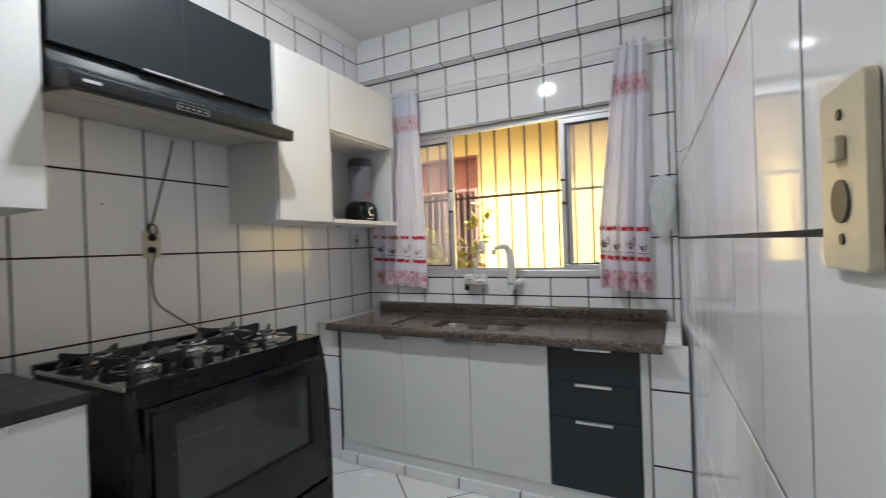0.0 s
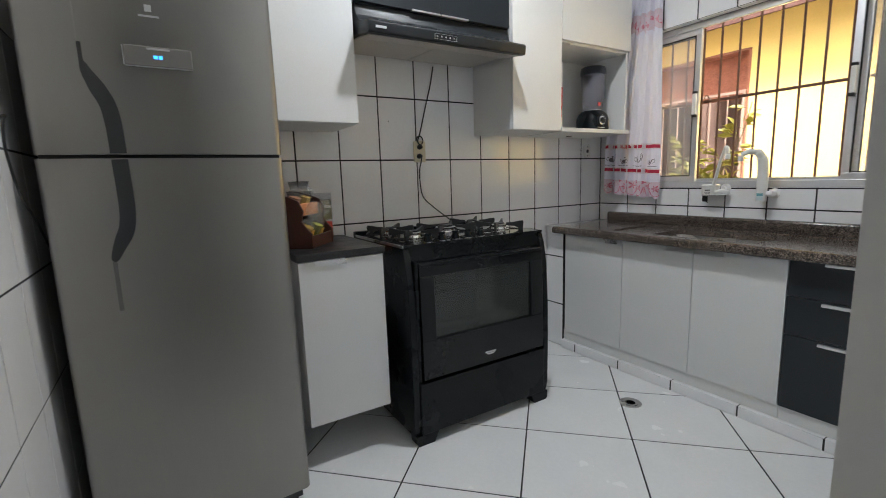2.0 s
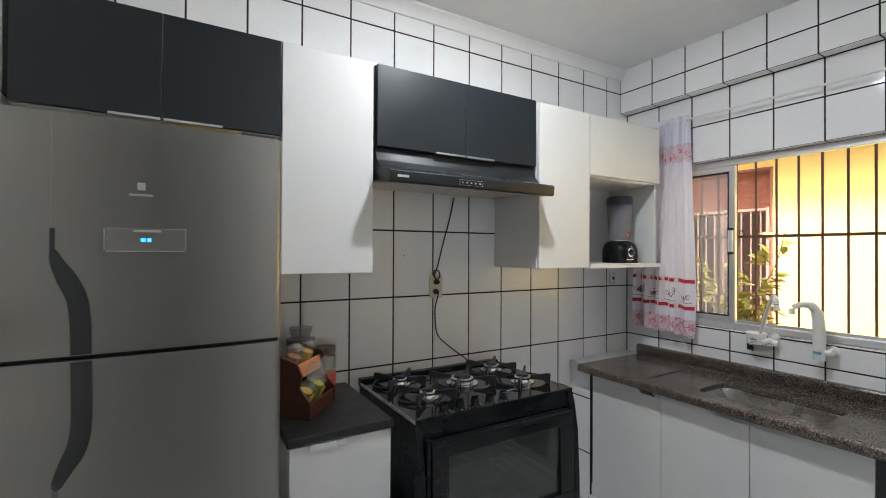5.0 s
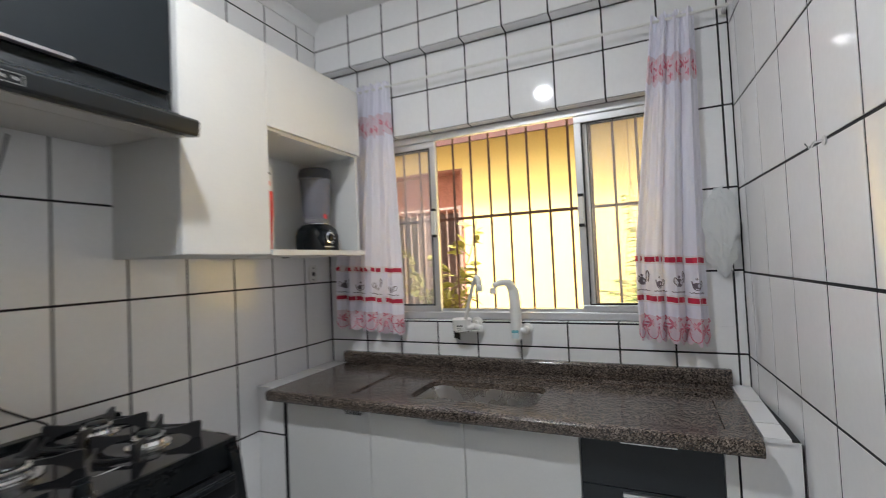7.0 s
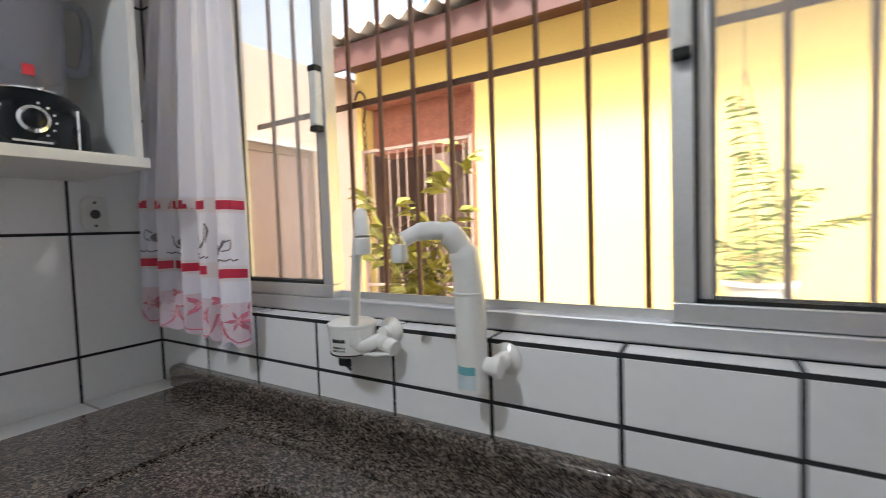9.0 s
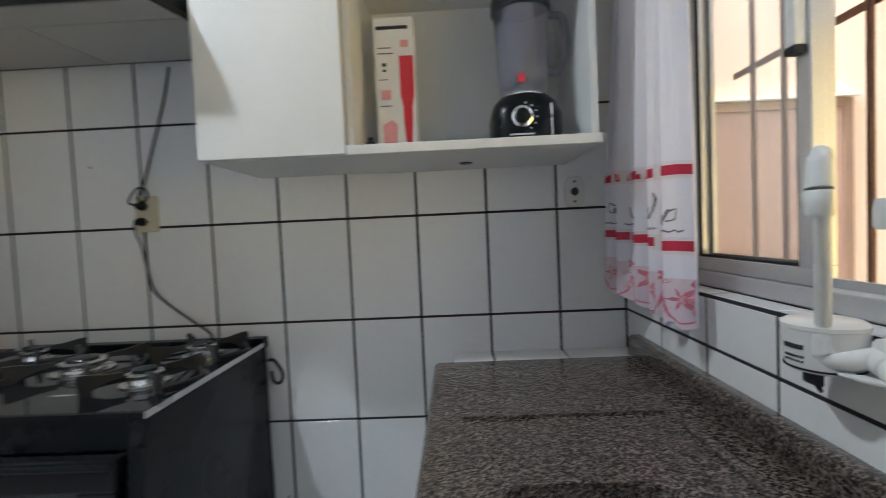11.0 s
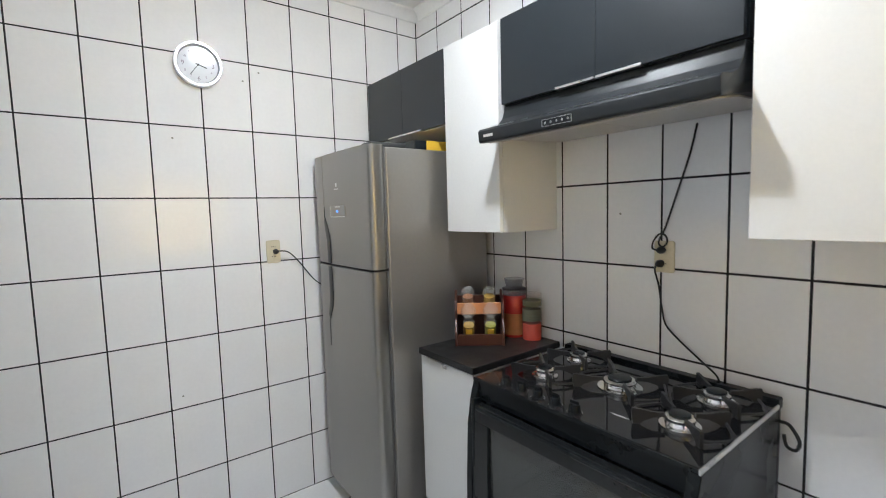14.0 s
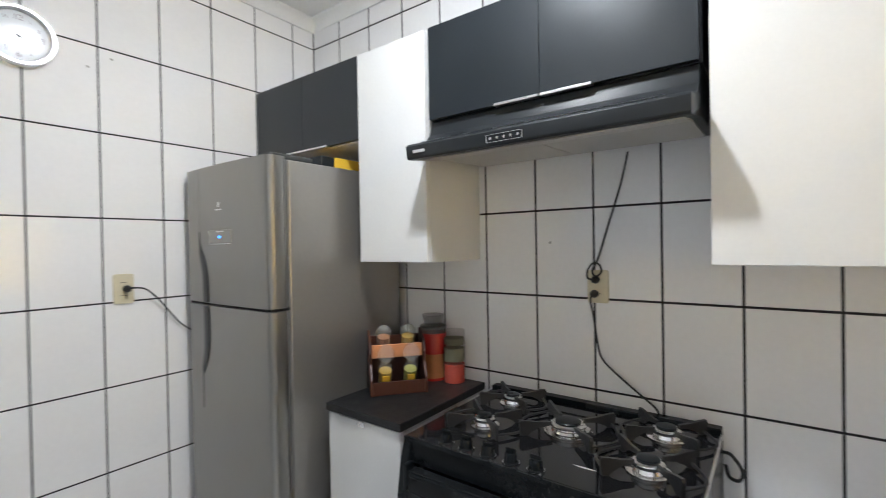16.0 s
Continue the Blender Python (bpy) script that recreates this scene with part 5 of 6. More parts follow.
def curtain(top, bottom, z_top, z_bot, folds, seed, dropr):
    """A gathered cloth on the rod. top and bottom: x ranges; dropr: how much lower the far side hangs."""
    rnd = random.Random(seed)
    ph = [rnd.uniform(0, 6.28) for _ in range(3)]

    def at(u, v, off=0.0):
        k = min(1, v / 0.75)
        x0_ = top[0] + (bottom[0] - top[0]) * k
        x1_ = top[1] + (bottom[1] - top[1]) * k
        uu = u + 0.012 * math.sin(folds * 6.283 * u + ph[0]) * (0.4 + v)
        amp = 0.012 + 0.012 * v
        y = 2.921 - amp * math.sin(folds * 6.283 * u + ph[0]) - 0.006 * math.sin(folds * 2.7 * 6.283 * u + ph[1]) - 0.010 * v * math.sin(4 * u + ph[2]) - 0.012 * v
        z = z_top + (z_bot - z_top) * v - dropr * u * v + 0.006 * math.sin(folds * 6.283 * u) * (1 - v)
        return Vector((x0_ + (x1_ - x0_) * uu, y - off, z))

    t = thing("curtain", tuple(at(0.5, 0)), "sheer white kitchen curtain with red ribbons and pink flowers", "curtain", "pair of window curtains")

    def sheet(u0, u1, v0, v1, nu, nv, off, edge=None):
        b = bmesh.new()
        g = []
        for j in range(nv + 1):
            row = []
            for i in range(nu + 1):
                u, v = u0 + (u1 - u0) * i / nu, v0 + (v1 - v0) * j / nv
                if edge and j == nv:
                    v += edge(u)
                row.append(b.verts.new(at(u, v, off)))
            g.append(row)
        for j in range(nv):
            for i in range(nu):
                b.faces.new((g[j][i], g[j][i + 1], g[j + 1][i + 1], g[j + 1][i]))
        return b
    part("cloth", sheet(0, 1, 0, 1, 96, 40, 0.0, lambda u: 0.014 * abs(math.sin(u * 9 * math.pi)) - 0.008), M["cloth"], t, smooth=True)
    for v0 in (0.745, 0.865):
        le = part("lace_edge", sheet(0, 1, v0 - 0.006, v0 + 0.022, 96, 1, 0.0012), M["lace"], t, "white lace band", smooth=True)
        for k in range(7):
            ua = k / 7 + 0.012 * (k % 2)
            part("ribbon", sheet(ua, ua + 0.118, v0, v0 + 0.016, 16, 1, 0.0020), M["ribbon"], le, "red ribbon piece", smooth=True)

    def flower(u, v, r, m, petals=5, off=0.0022):
        b = bmesh.new()
        w_ = max(0.08, abs(bottom[1] - bottom[0]))
        hgt = abs(z_top - z_bot)
        pts = []
        for k in range(max(12, petals * 4)):
            a = 6.283 * k / max(12, petals * 4)
            q = r * (0.62 + 0.38 * math.cos(petals * a))
            pts.append(b.verts.new(at(min(1, max(0, u + q * math.cos(a) / w_)), min(1.0, max(0, v + q * math.sin(a) / hgt)), off)))
        c = b.verts.new(at(u, v, off))
        for k in range(len(pts)):
            b.faces.new((pts[k], pts[(k + 1) % len(pts)], c))
        return b
    part("top_band", sheet(0, 1, 0.128, 0.205, 96, 3, 0.0010, lambda u: 0.012 * abs(math.sin(u * 8 * math.pi))), M["pink_lace"], t, "pale pink lace band", smooth=True)
    part("hem_band", sheet(0, 1, 0.925, 1.0, 96, 3, 0.0010, lambda u: 0.014 * abs(math.sin(u * 9 * math.pi)) - 0.008), M["pink_lace"], t, "scalloped pink lace hem", smooth=True)

    def strip(points, w_, bm):
        """A stitched line through u, v points."""
        wide_ = max(0.08, abs(bottom[1] - bottom[0]))
        hgt = abs(z_top - z_bot)
        pts = [(p.x, p.y) for p in arc([(a, b_, 0) for a, b_ in points], 4)]
        prev = None
        for k, (a, b_) in enumerate(pts):
            q, p = pts[min(k + 1, len(pts) - 1)], pts[max(k - 1, 0)]
            d = Vector(((q[0] - p[0]) * wide_, (q[1] - p[1]) * hgt)).normalized() * w_
            pair = [bm.verts.new(at(min(1, max(0, a + e * d.y / wide_)), b_ - e * d.x / hgt, 0.0024)) for e in (-1, 1)]
            if prev:
                bm.faces.new((prev[0], prev[1], pair[1], pair[0]))
            prev = pair
    band_a, band_b = bmesh.new(), bmesh.new()
    for k in range(6):
        u = 0.09 + 0.82 * k / 5
        join(band_a, flower(u, 0.160 + 0.014 * (k % 2), 0.026, None))
        join(band_a, flower(u + 0.07, 0.190, 0.015, None, 4))
        join(band_b, flower(u, 0.160 + 0.014 * (k % 2), 0.010, None, 5, 0.0030))
        join(band_b, flower(u - 0.06, 0.140, 0.013, None, 4, 0.0027))
    tagged(part("top_embroidery", band_a, M["rose"], t, "pink embroidered flowers"), kind="stuff")
    tagged(part("top_edging", band_b, M["rose_pale"], t), kind="stuff")
    low_a, low_b = bmesh.new(), bmesh.new()
    for k in range(7):
        u = 0.06 + 0.88 * k / 6
        vv = 0.958 - 0.010 * (k % 2)
        join(low_a, flower(u, vv, 0.026, None, 6))
        join(low_b, flower(u, vv, 0.010, None, 6, 0.0030))
        join(low_a, flower(u + 0.072, 0.930, 0.012, None, 3))
        strip([(u - 0.07, 0.955), (u - 0.05, 0.985), (u, 0.996), (u + 0.05, 0.985), (u + 0.07, 0.955)], 0.0016, low_a)
        join(low_b, flower(u + 0.07, 0.972, 0.014, None, 5, 0.0027))
    tagged(part("hem_embroidery", low_a, M["rose"], t, "pink embroidered flowers along the hem"), kind="stuff")
    tagged(part("hem_edging", low_b, M["rose_pale"], t), kind="stuff")
    motif = bmesh.new()
    for k in range(4):
        u = 0.10 + 0.25 * k
        if k % 2 == 0:
            join(motif, flower(u, 0.822, 0.016, None, 0))
            join(motif, flower(u, 0.805, 0.006, None, 0))
            strip([(u + 0.04, 0.832), (u + 0.065, 0.815), (u + 0.07, 0.796), (u + 0.085, 0.788), (u + 0.10, 0.800), (u + 0.085, 0.822)], 0.0018, motif)
            strip([(u - 0.04, 0.828), (u - 0.075, 0.820), (u - 0.06, 0.806), (u - 0.035, 0.812)], 0.0015, motif)
        else:
            join(motif, flower(u - 0.02, 0.828, 0.012, None, 0))
            strip([(u - 0.075, 0.815), (u - 0.05, 0.838), (u + 0.01, 0.838), (u + 0.04, 0.815)], 0.0018, motif)
            strip([(u + 0.03, 0.820), (u + 0.065, 0.815), (u + 0.06, 0.830), (u + 0.03, 0.834)], 0.0014, motif)
            join(motif, flower(u - 0.02, 0.808, 0.006, None, 4))
        strip([(u - 0.10 + 0.02 * q_, 0.848 + 0.003 * (q_ % 2)) for q_ in range(11)], 0.0014, motif)
    tagged(part("stitched_motif", motif, M["thread"], t, "grey stitched teapots and cups"), kind="stuff")
    return t


curtain((0.268, 0.452), (0.105, 0.492), 2.238, 0.992, 4.6, 3, 0.03)
curtain((1.660, 1.812), (1.552, 1.802), 2.235, 0.978, 3.6, 8, 0.025)

# plastic bag on the wall in the corner
bg = bmesh.new()
bmesh.ops.create_icosphere(bg, subdivisions=5, radius=1.0)
for v in bg.verts:
    c = v.co.copy()
    r = 1 + noise.noise(c * 1.7) * 0.45 + abs(noise.noise(Vector((c.x * 5, c.y * 5, c.z * 2.5)))) * 0.55 + noise.noise(c * 11) * 0.10
    wide = 1.05 + 0.18 * math.sin(2.9 * c.z + 0.4) + 0.10 * math.sin(9 * c.z) - (0.5 * max(0, c.z - 0.75))
    v.co = Vector((min(1.918, 1.858 + c.x * 0.050 * r * wide), min(2.97, 2.948 + c.y * 0.017 * r), 1.375 + c.z * 0.165 + noise.noise(c * 4) * 0.02))
single("plastic_bag", bg, M["film"], (1.872, 2.946, 1.21), "crumpled clear plastic bag hanging on the corner wall", "plastic bag", smooth=True)
single("bag_nail", tube([(1.872, WY - 0.0005, 1.545), (1.872, 2.941, 1.548)], 0.002, 6), M["alu"], (1.872, 2.956, 1.545), "small nail that holds the plastic bag", "nail")

# ---- taps ----
tap = thing("mixer_tap", (0.797, 2.933, 0.975), "white plastic wall tap with a round filter body and thin spout", "tap")
WP = M["white_plastic"]
part("wall_flange", lathe([(0.026, 0.0), (0.026, 0.004), (0.018, 0.012), (0.012, 0.016), (0.012, 0.030)], (0.854, WY - 0.0005, 1.020), (0, -1, 0), 20), WP, tap, smooth=True)
FB = (0.795, 2.929, 1.014)
part("filter_body", lathe([(0.0, -0.034), (0.036, -0.034), (0.041, -0.030), (0.0425, -0.020), (0.0450, 0.020), (0.046, 0.021), (0.046, 0.026), (0.040, 0.030), (0.0, 0.031)], FB, seg=32), WP, tap, "round white filter housing", smooth=True)
part("seal_ring", lathe([(0.0412, -0.0300), (0.0428, -0.0300), (0.0428, -0.0275), (0.0412, -0.0275)], FB, seg=32), M["cable"], tap, "thin dark seal")
lb = bmesh.new()
for k in range(6):
    a = radians(262 + 6.0 * k)
    for zz, w_, h_ in ((1.010, 0.0016, 0.006), (0.999, 0.0010, 0.003), (0.993, 0.0008, 0.003)):
        c_ = Vector((FB[0] + 0.0436 * math.cos(a), FB[1] + 0.0436 * math.sin(a), zz))
        box(c_.x - w_, c_.y - w_, zz, c_.x + w_, c_.y + w_, zz + h_, bm=lb)
tagged(part("print_bars", lb, M["ink"], tap, "small dark print"), kind="stuff")
part("elbow", tube(arc([(0.847, 2.951, 1.008), (0.835, 2.923, 1.002), (0.823, 2.910, 1.003), (0.819, 2.908, 1.018), (0.820, 2.908, 1.042)], 6), [0.0125] * 14 + [0.015] * 8 + [0.013] * 3, 12), WP, tap, smooth=True)
part("spout", tube(arc([(0.820, 2.908, 1.036), (0.850, 2.884, 1.115), (0.878, 2.862, 1.185), (0.900, 2.845, 1.225), (0.913, 2.833, 1.237), (0.924, 2.823, 1.228), (0.929, 2.818, 1.203)], 7), [0.0088] * 20 + [0.0092] * 6 + [0.0105] * 8 + [0.0120] * 9, 12), WP, tap, "thin swan-neck spout", smooth=True)
part("nozzle", lathe([(0.0, 0.0), (0.0115, 0.0), (0.0132, 0.003), (0.0132, 0.023), (0.0115, 0.026), (0.0, 0.026)], (0.930, 2.817, 1.176), seg=18), WP, tap, smooth=True)
part("valve", lathe([(0.012, 0.0), (0.014, 0.006), (0.014, 0.018), (0.011, 0.020), (0.011, 0.023), (0.0145, 0.025), (0.0145, 0.042), (0.0, 0.043)], (0.845, 2.946, 1.006), (0.95, -0.08, -0.25), 16), WP, tap, smooth=True)
part("lever", prism([(0.835, 2.911), (0.859, 2.915), (0.883, 2.931), (0.877, 2.939), (0.849, 2.931)], "z", 0.984, 0.989, 0.002), WP, tap, "white lever")
part("inlet", join(box(0.745, 2.937, 0.946, 0.776, 2.946, 0.979, 0.004), tube([(0.761, 2.943, 0.950), (0.777, 2.939, 0.943)], 0.003, 6)), M["cable"], tap, "black valve stub")
purifier = thing("water_filter_tap", (1.057, 2.926, 0.955), "white curved water filter tap with a pale label", "tap")
part("body", tube(arc([(1.057, 2.918, 0.957), (1.057, 2.918, 1.04), (1.056, 2.917, 1.115), (1.052, 2.911, 1.168), (1.038, 2.892, 1.203), (1.010, 2.862, 1.208), (0.988, 2.840, 1.196)], 7), [0.0240] * 8 + [0.0245] * 8 + [0.0235] * 7 + [0.0190] * 7 + [0.0140] * 7 + [0.0120] * 6, 16), WP, purifier, "white curved filter column", smooth=True)
part("nozzle", lathe([(0.0, 0.0), (0.0112, 0.0), (0.0128, 0.003), (0.0128, 0.018), (0.0115, 0.026), (0.0, 0.028)], (0.984, 2.836, 1.163), seg=16), WP, purifier, smooth=True)
part("collar", lathe([(0.0248, 1.108), (0.0256, 1.109), (0.0256, 1.111), (0.0248, 1.112)], (1.055, 2.916, 0.0), seg=24), WP, purifier, smooth=True)
part("wall_pipe", lathe([(0.026, 0.0), (0.026, 0.004), (0.014, 0.012), (0.014, 0.05)], (1.092, WY - 0.0005, 0.995), (0, -1, 0), 18), WP, purifier, smooth=True)
part("side_knob", lathe([(0.014, 0.0), (0.014, 0.016), (0.018, 0.018), (0.018, 0.028), (0.010, 0.032), (0.0, 0.032)], (1.075, 2.922, 0.995), (1, 0.1, 0), 16), WP, purifier, smooth=True)
for (nm, z0_, z1_, col) in (("label_patch", 0.985, 0.998, (0.16, 0.42, 0.46)), ("label_paper", 0.962, 0.984, (0.62, 0.72, 0.74))):
    lbp = lathe([(0.0247, z0_), (0.0247, z1_)], (1.057, 2.918, 0.0), seg=48)
    bmesh.ops.delete(lbp, geom=[v for v in lbp.verts if v.co.y > 2.9], context="VERTS")
    part(nm, lbp, mat("teal_label" if nm == "label_patch" else "pale_label", col, 0.5), purifier, "teal label", smooth=True)

# floor drain
dra = thing("floor_drain", (0.876, 2.155, 0.0), "round steel floor drain with a slotted grille", "floor drain")
part("ring", lathe([(0.038, 0.0005), (0.052, 0.0005), (0.052, 0.0035), (0.049, 0.0045), (0.040, 0.0045), (0.038, 0.0030)], (0.876, 2.155, 0), seg=28), M["sink_steel"], dra, smooth=True)
part("well", lathe([(0.0, 0.0006), (0.0385, 0.0006), (0.0385, 0.0012), (0.0, 0.0012)], (0.876, 2.155, 0), seg=24), M["win_alu"], dra)
for r in (0.030, 0.020, 0.010):
    part("grille_ring", lathe([(r - 0.0028, 0.0013), (r + 0.0028, 0.0013), (r + 0.0028, 0.0038), (r - 0.0028, 0.0038)], (0.876, 2.155, 0), seg=24), M["sink_steel"], dra)

# ---- outside ----
YW = 5.20
single("ground", box(-300, 3.175, -0.35, 300, 600, -0.25), M["concrete"], (0, 4, -0.3), "grey concrete yard and ground beyond", "ground", "structure")
single("ground", box(-300, -600, -0.35, 300, 3.174, -0.251), M["concrete"], (0, -4, -0.3), "grey ground round the house", "ground", "structure")
house = thing("neighbour_house", (0.5, YW, -0.25), "yellow painted house with a brown fascia and corrugated roof", "house")
HXL, HXR, HZ = -1.15, -0.085, 2.262
hw = bmesh.new()
for a in ((-1.20, -0.25, HXL, 2.66), (HXR, -0.25, 4.2, 2.66), (HXL, HZ, HXR, 2.66)):
    box(a[0], YW, a[1], a[2], YW + 0.15, a[3], bm=hw)
part("wall", hw, M["yellow"], house)
rz = bmesh.new()
for (za, zb, xa, xb) in ((HZ - 0.02, HZ, HXL, HXR), (-0.25, HZ, HXR - 0.018, HXR + 0.004)):
    q = box(xa, YW - 0.006, za, xb, YW + 0.155, zb)
    bmesh.ops.subdivide_edges(q, edges=q.edges[:], cuts=10, use_grid_fill=True)
    for v in q.verts:
        v.co += Vector((noise.noise(v.co * 30) * 0.008, 0, noise.noise(v.co * 27 + Vector((5, 0, 0))) * 0.008))
    join(rz, q)
part("broken_edge", rz, M["brickish"], house, "raw broken brick round the opening")
part("fascia", box(-1.20, YW - 0.36, 2.420, 4.2, YW - 0.335, 2.595, 0.003), M["fascia"], house, "brown painted board under the roof")
part("soffit", box(-1.20, YW - 0.334, 2.53, 4.2, YW - 0.001, 2.545), M["fascia"], house)
rf = bmesh.new()
N = 240
pr_, pr2 = [], []
for i in range(N + 1):
    x = -1.25 + 5.5 * i / N
    dz = 0.030 * math.sin(2 * math.pi * x / 0.177)
    for (lst, th) in ((pr_, 0.0), (pr2, 0.012)):
        lst.append([rf.verts.new((x, YW - 0.44 + k * 0.9, 2.634 + th + dz + k * 0.20)) for k in range(4)])
for i in range(N):
    for k in range(3):
        rf.faces.new((pr_[i][k], pr_[i + 1][k], pr_[i + 1][k + 1], pr_[i][k + 1]))
        rf.faces.new((pr2[i][k], pr2[i + 1][k], pr2[i + 1][k + 1], pr2[i][k + 1]))
    rf.faces.new((pr_[i][0], pr_[i + 1][0], pr2[i + 1][0], pr2[i][0]))
bmesh.ops.recalc_face_normals(rf, faces=rf.faces)
part("roof", rf, M["roofing"], house, "weathered corrugated cement roof sheets", smooth=True)
rc = bmesh.new()
box(HXL - 0.3, YW + 1.6, -0.25, HXR + 1.0, YW + 1.7, 2.6, bm=rc)
box(HXL - 0.4, YW + 0.151, -0.25, HXL - 0.3, YW + 1.6, 2.6, bm=rc)
box(HXR + 1.0, YW + 0.151, -0.25, HXR + 1.1, YW + 1.6, 2.6, bm=rc)
part("porch_wall", rc, M["porch"], house, "bare brown porch wall inside the opening")
part("porch_lintel", box(HXL, YW + 0.16, 1.86, 0.9, YW + 0.42, 2.58), M["brickish"], house, "raw brick lintel in the porch")
wd = part("porch_window", join(box(-0.32, YW + 1.56, 0.9, 0.28, YW + 1.598, 0.96), box(-0.32, YW + 1.56, 1.94, 0.28, YW + 1.598, 2.0)), M["pale_metal"], house, "small barred porch window")
# flat black sheet stands for the shade inside the porch window
part("window_recess", box(-0.30, YW + 1.585, 0.96, 0.26, YW + 1.599, 1.94), M["seam"], wd)
for i in range(6):
    part("window_bar", tube([(-0.27 + i * 0.1, YW + 1.57, 0.95), (-0.27 + i * 0.1, YW + 1.57, 1.95)], 0.008, 6), M["pale_metal"], wd)
tank = thing("water_tank", (-0.90, 6.9, 3.43), "round blue water tank on the roof", "water tank")
part("tank", lathe([(0.0, 0.0), (0.50, 0.0), (0.62, 0.55), (0.66, 0.56), (0.66, 0.62), (0.0, 0.62)], (-0.90, 6.9, 3.43), seg=32), M["tank"], tank, smooth=True)
part("lid", lathe([(0.68, 0.621), (0.68, 0.66), (0.60, 0.70), (0.2, 0.80), (0.0, 0.81)], (-0.90, 6.9, 3.43), seg=32), M["tank"], tank, smooth=True)
part("stand", box(-1.5, 6.4, 2.9, -0.3, 7.4, 3.4295), M["masonry"], tank, "raw cement stand")

yard = bmesh.new()
box(-1.32, 3.18, -0.25, -1.20, YW - 0.001, 2.45, bm=yard)
single("yard_wall", yard, M["peach"], (-1.26, 4.2, -0.25), "peach painted side wall of the yard", "wall", "structure")
gate = thing("metal_gate", (-1.19, 4.2, -0.25), "greyish pink sheet metal door in the side wall", "gate")
part("sheet", box(-1.199, 3.75, -0.25, -1.175, 4.62, 1.76, 0.003), M["door_sheet"], gate)
gf = bmesh.new()
for a in ((3.70, -0.25, 3.75, 1.81), (4.62, -0.25, 4.67, 1.81), (3.75, 1.76, 4.62, 1.81)):
    box(-1.199, a[0], a[1], -1.165, a[2], a[3], 0.003, bm=gf)
part("frame", gf, M["pale_metal"], gate)
# ledge over the gate; its white colour stands in for glare
part("ledge", box(-1.1995, 3.68, 1.812, -1.14, 4.69, 1.832, 0.003), M["white_plastic"], gate)
for zz in (0.35, 1.0):
    part("cross_rail", box(-1.1745, 3.76, zz, -1.168, 4.61, zz + 0.03), M["door_sheet"], gate)
pgate = thing("porch_gate", (-0.40, YW - 0.02, -0.25), "brown barred metal gate in the porch opening", "gate")
for i in range(12):
    part("bar", tube([(HXL + 0.04 + i * 0.085, YW - 0.02, -0.2), (HXL + 0.04 + i * 0.085, YW - 0.02, 1.85)], 0.007, 6), M["pale_metal"], pgate)
for zz in (-0.2, 0.75, 1.85):
    part("rail", box(HXL + 0.01, YW - 0.031, zz, HXR - 0.02, YW - 0.009, zz + 0.025, 0.002), M["pale_metal"], pgate)
for xx in (HXL + 0.005, HXR - 0.042):
    part("stile", box(xx, YW - 0.034, -0.25, xx + 0.028, YW - 0.006, 1.88, 0.002), M["pale_metal"], pgate)


def leaf(bm, at, direction, length, width, roll):
    """A pointed leaf folded along its middle."""
    d = Vector(direction).normalized()
    s = d.cross(Vector((0.2, 0.1, 1))).normalized()
    up = s.cross(d)
    s = (s * math.cos(roll) + up * math.sin(roll)).normalized()
    up = s.cross(d)
    p = Vector(at)
    q = [p, p + d * length * 0.35 + s * width + up * width * 0.3, p + d * length * 0.75 + s * width * 0.6 + up * width * 0.1, p + d * length - up * width * 0.5,
         p + d * length * 0.75 - s * width * 0.6 + up * width * 0.1, p + d * length * 0.35 - s * width + up * width * 0.3, p + d * length * 0.4, p + d * length * 0.75 - up * 0.1 * width]
    v = [bm.verts.new(x) for x in q]
    for f in ((0, 1, 6), (1, 2, 7, 6), (2, 3, 7), (0, 6, 5), (6, 7, 4, 5), (7, 3, 4)):
        bm.faces.new([v[i] for i in f])


def shrub(name, label, base, stems, seed, leaf_len, material):
    rnd = random.Random(seed)
    t = thing(name, base, label, "plant")
    lb_, sb_ = bmesh.new(), bmesh.new()
    for (dx, dy, h, n) in stems:
        pts = [Vector(base)]
        for k in range(1, 7):
            f = k / 6
            pts.append(Vector(base) + Vector((dx * f * f + rnd.uniform(-0.03, 0.03), dy * f + rnd.uniform(-0.03, 0.03), h * f)))
        path = arc(pts, 4)
        tube(path, [0.010 * (1 - 0.75 * i / len(path)) for i in range(len(path))], 6, sb_)
        for k in range(n):
            i = int(len(path) * (0.30 + 0.70 * rnd.random())) - 1
            p = path[i]
            a = rnd.uniform(0, 6.28)
            tw = Vector((math.cos(a), math.sin(a), rnd.uniform(0.0, 0.7))) * rnd.uniform(0.03, 0.12)
            tube([p, p + tw], 0.002, 4, sb_)
            for _ in range(3):
                dd = tw.normalized() + Vector((rnd.uniform(-1, 1), rnd.uniform(-1, 1), rnd.uniform(-0.7, 0.3))) * 0.8
                leaf(lb_, p + tw * rnd.uniform(0.6, 1), dd, leaf_len * rnd.uniform(0.7, 1.25), leaf_len * 0.22, rnd.uniform(-0.7, 0.7))
    part("stems", sb_, M["stem"], t, smooth=True)
    part("leaves", lb_, material, t)


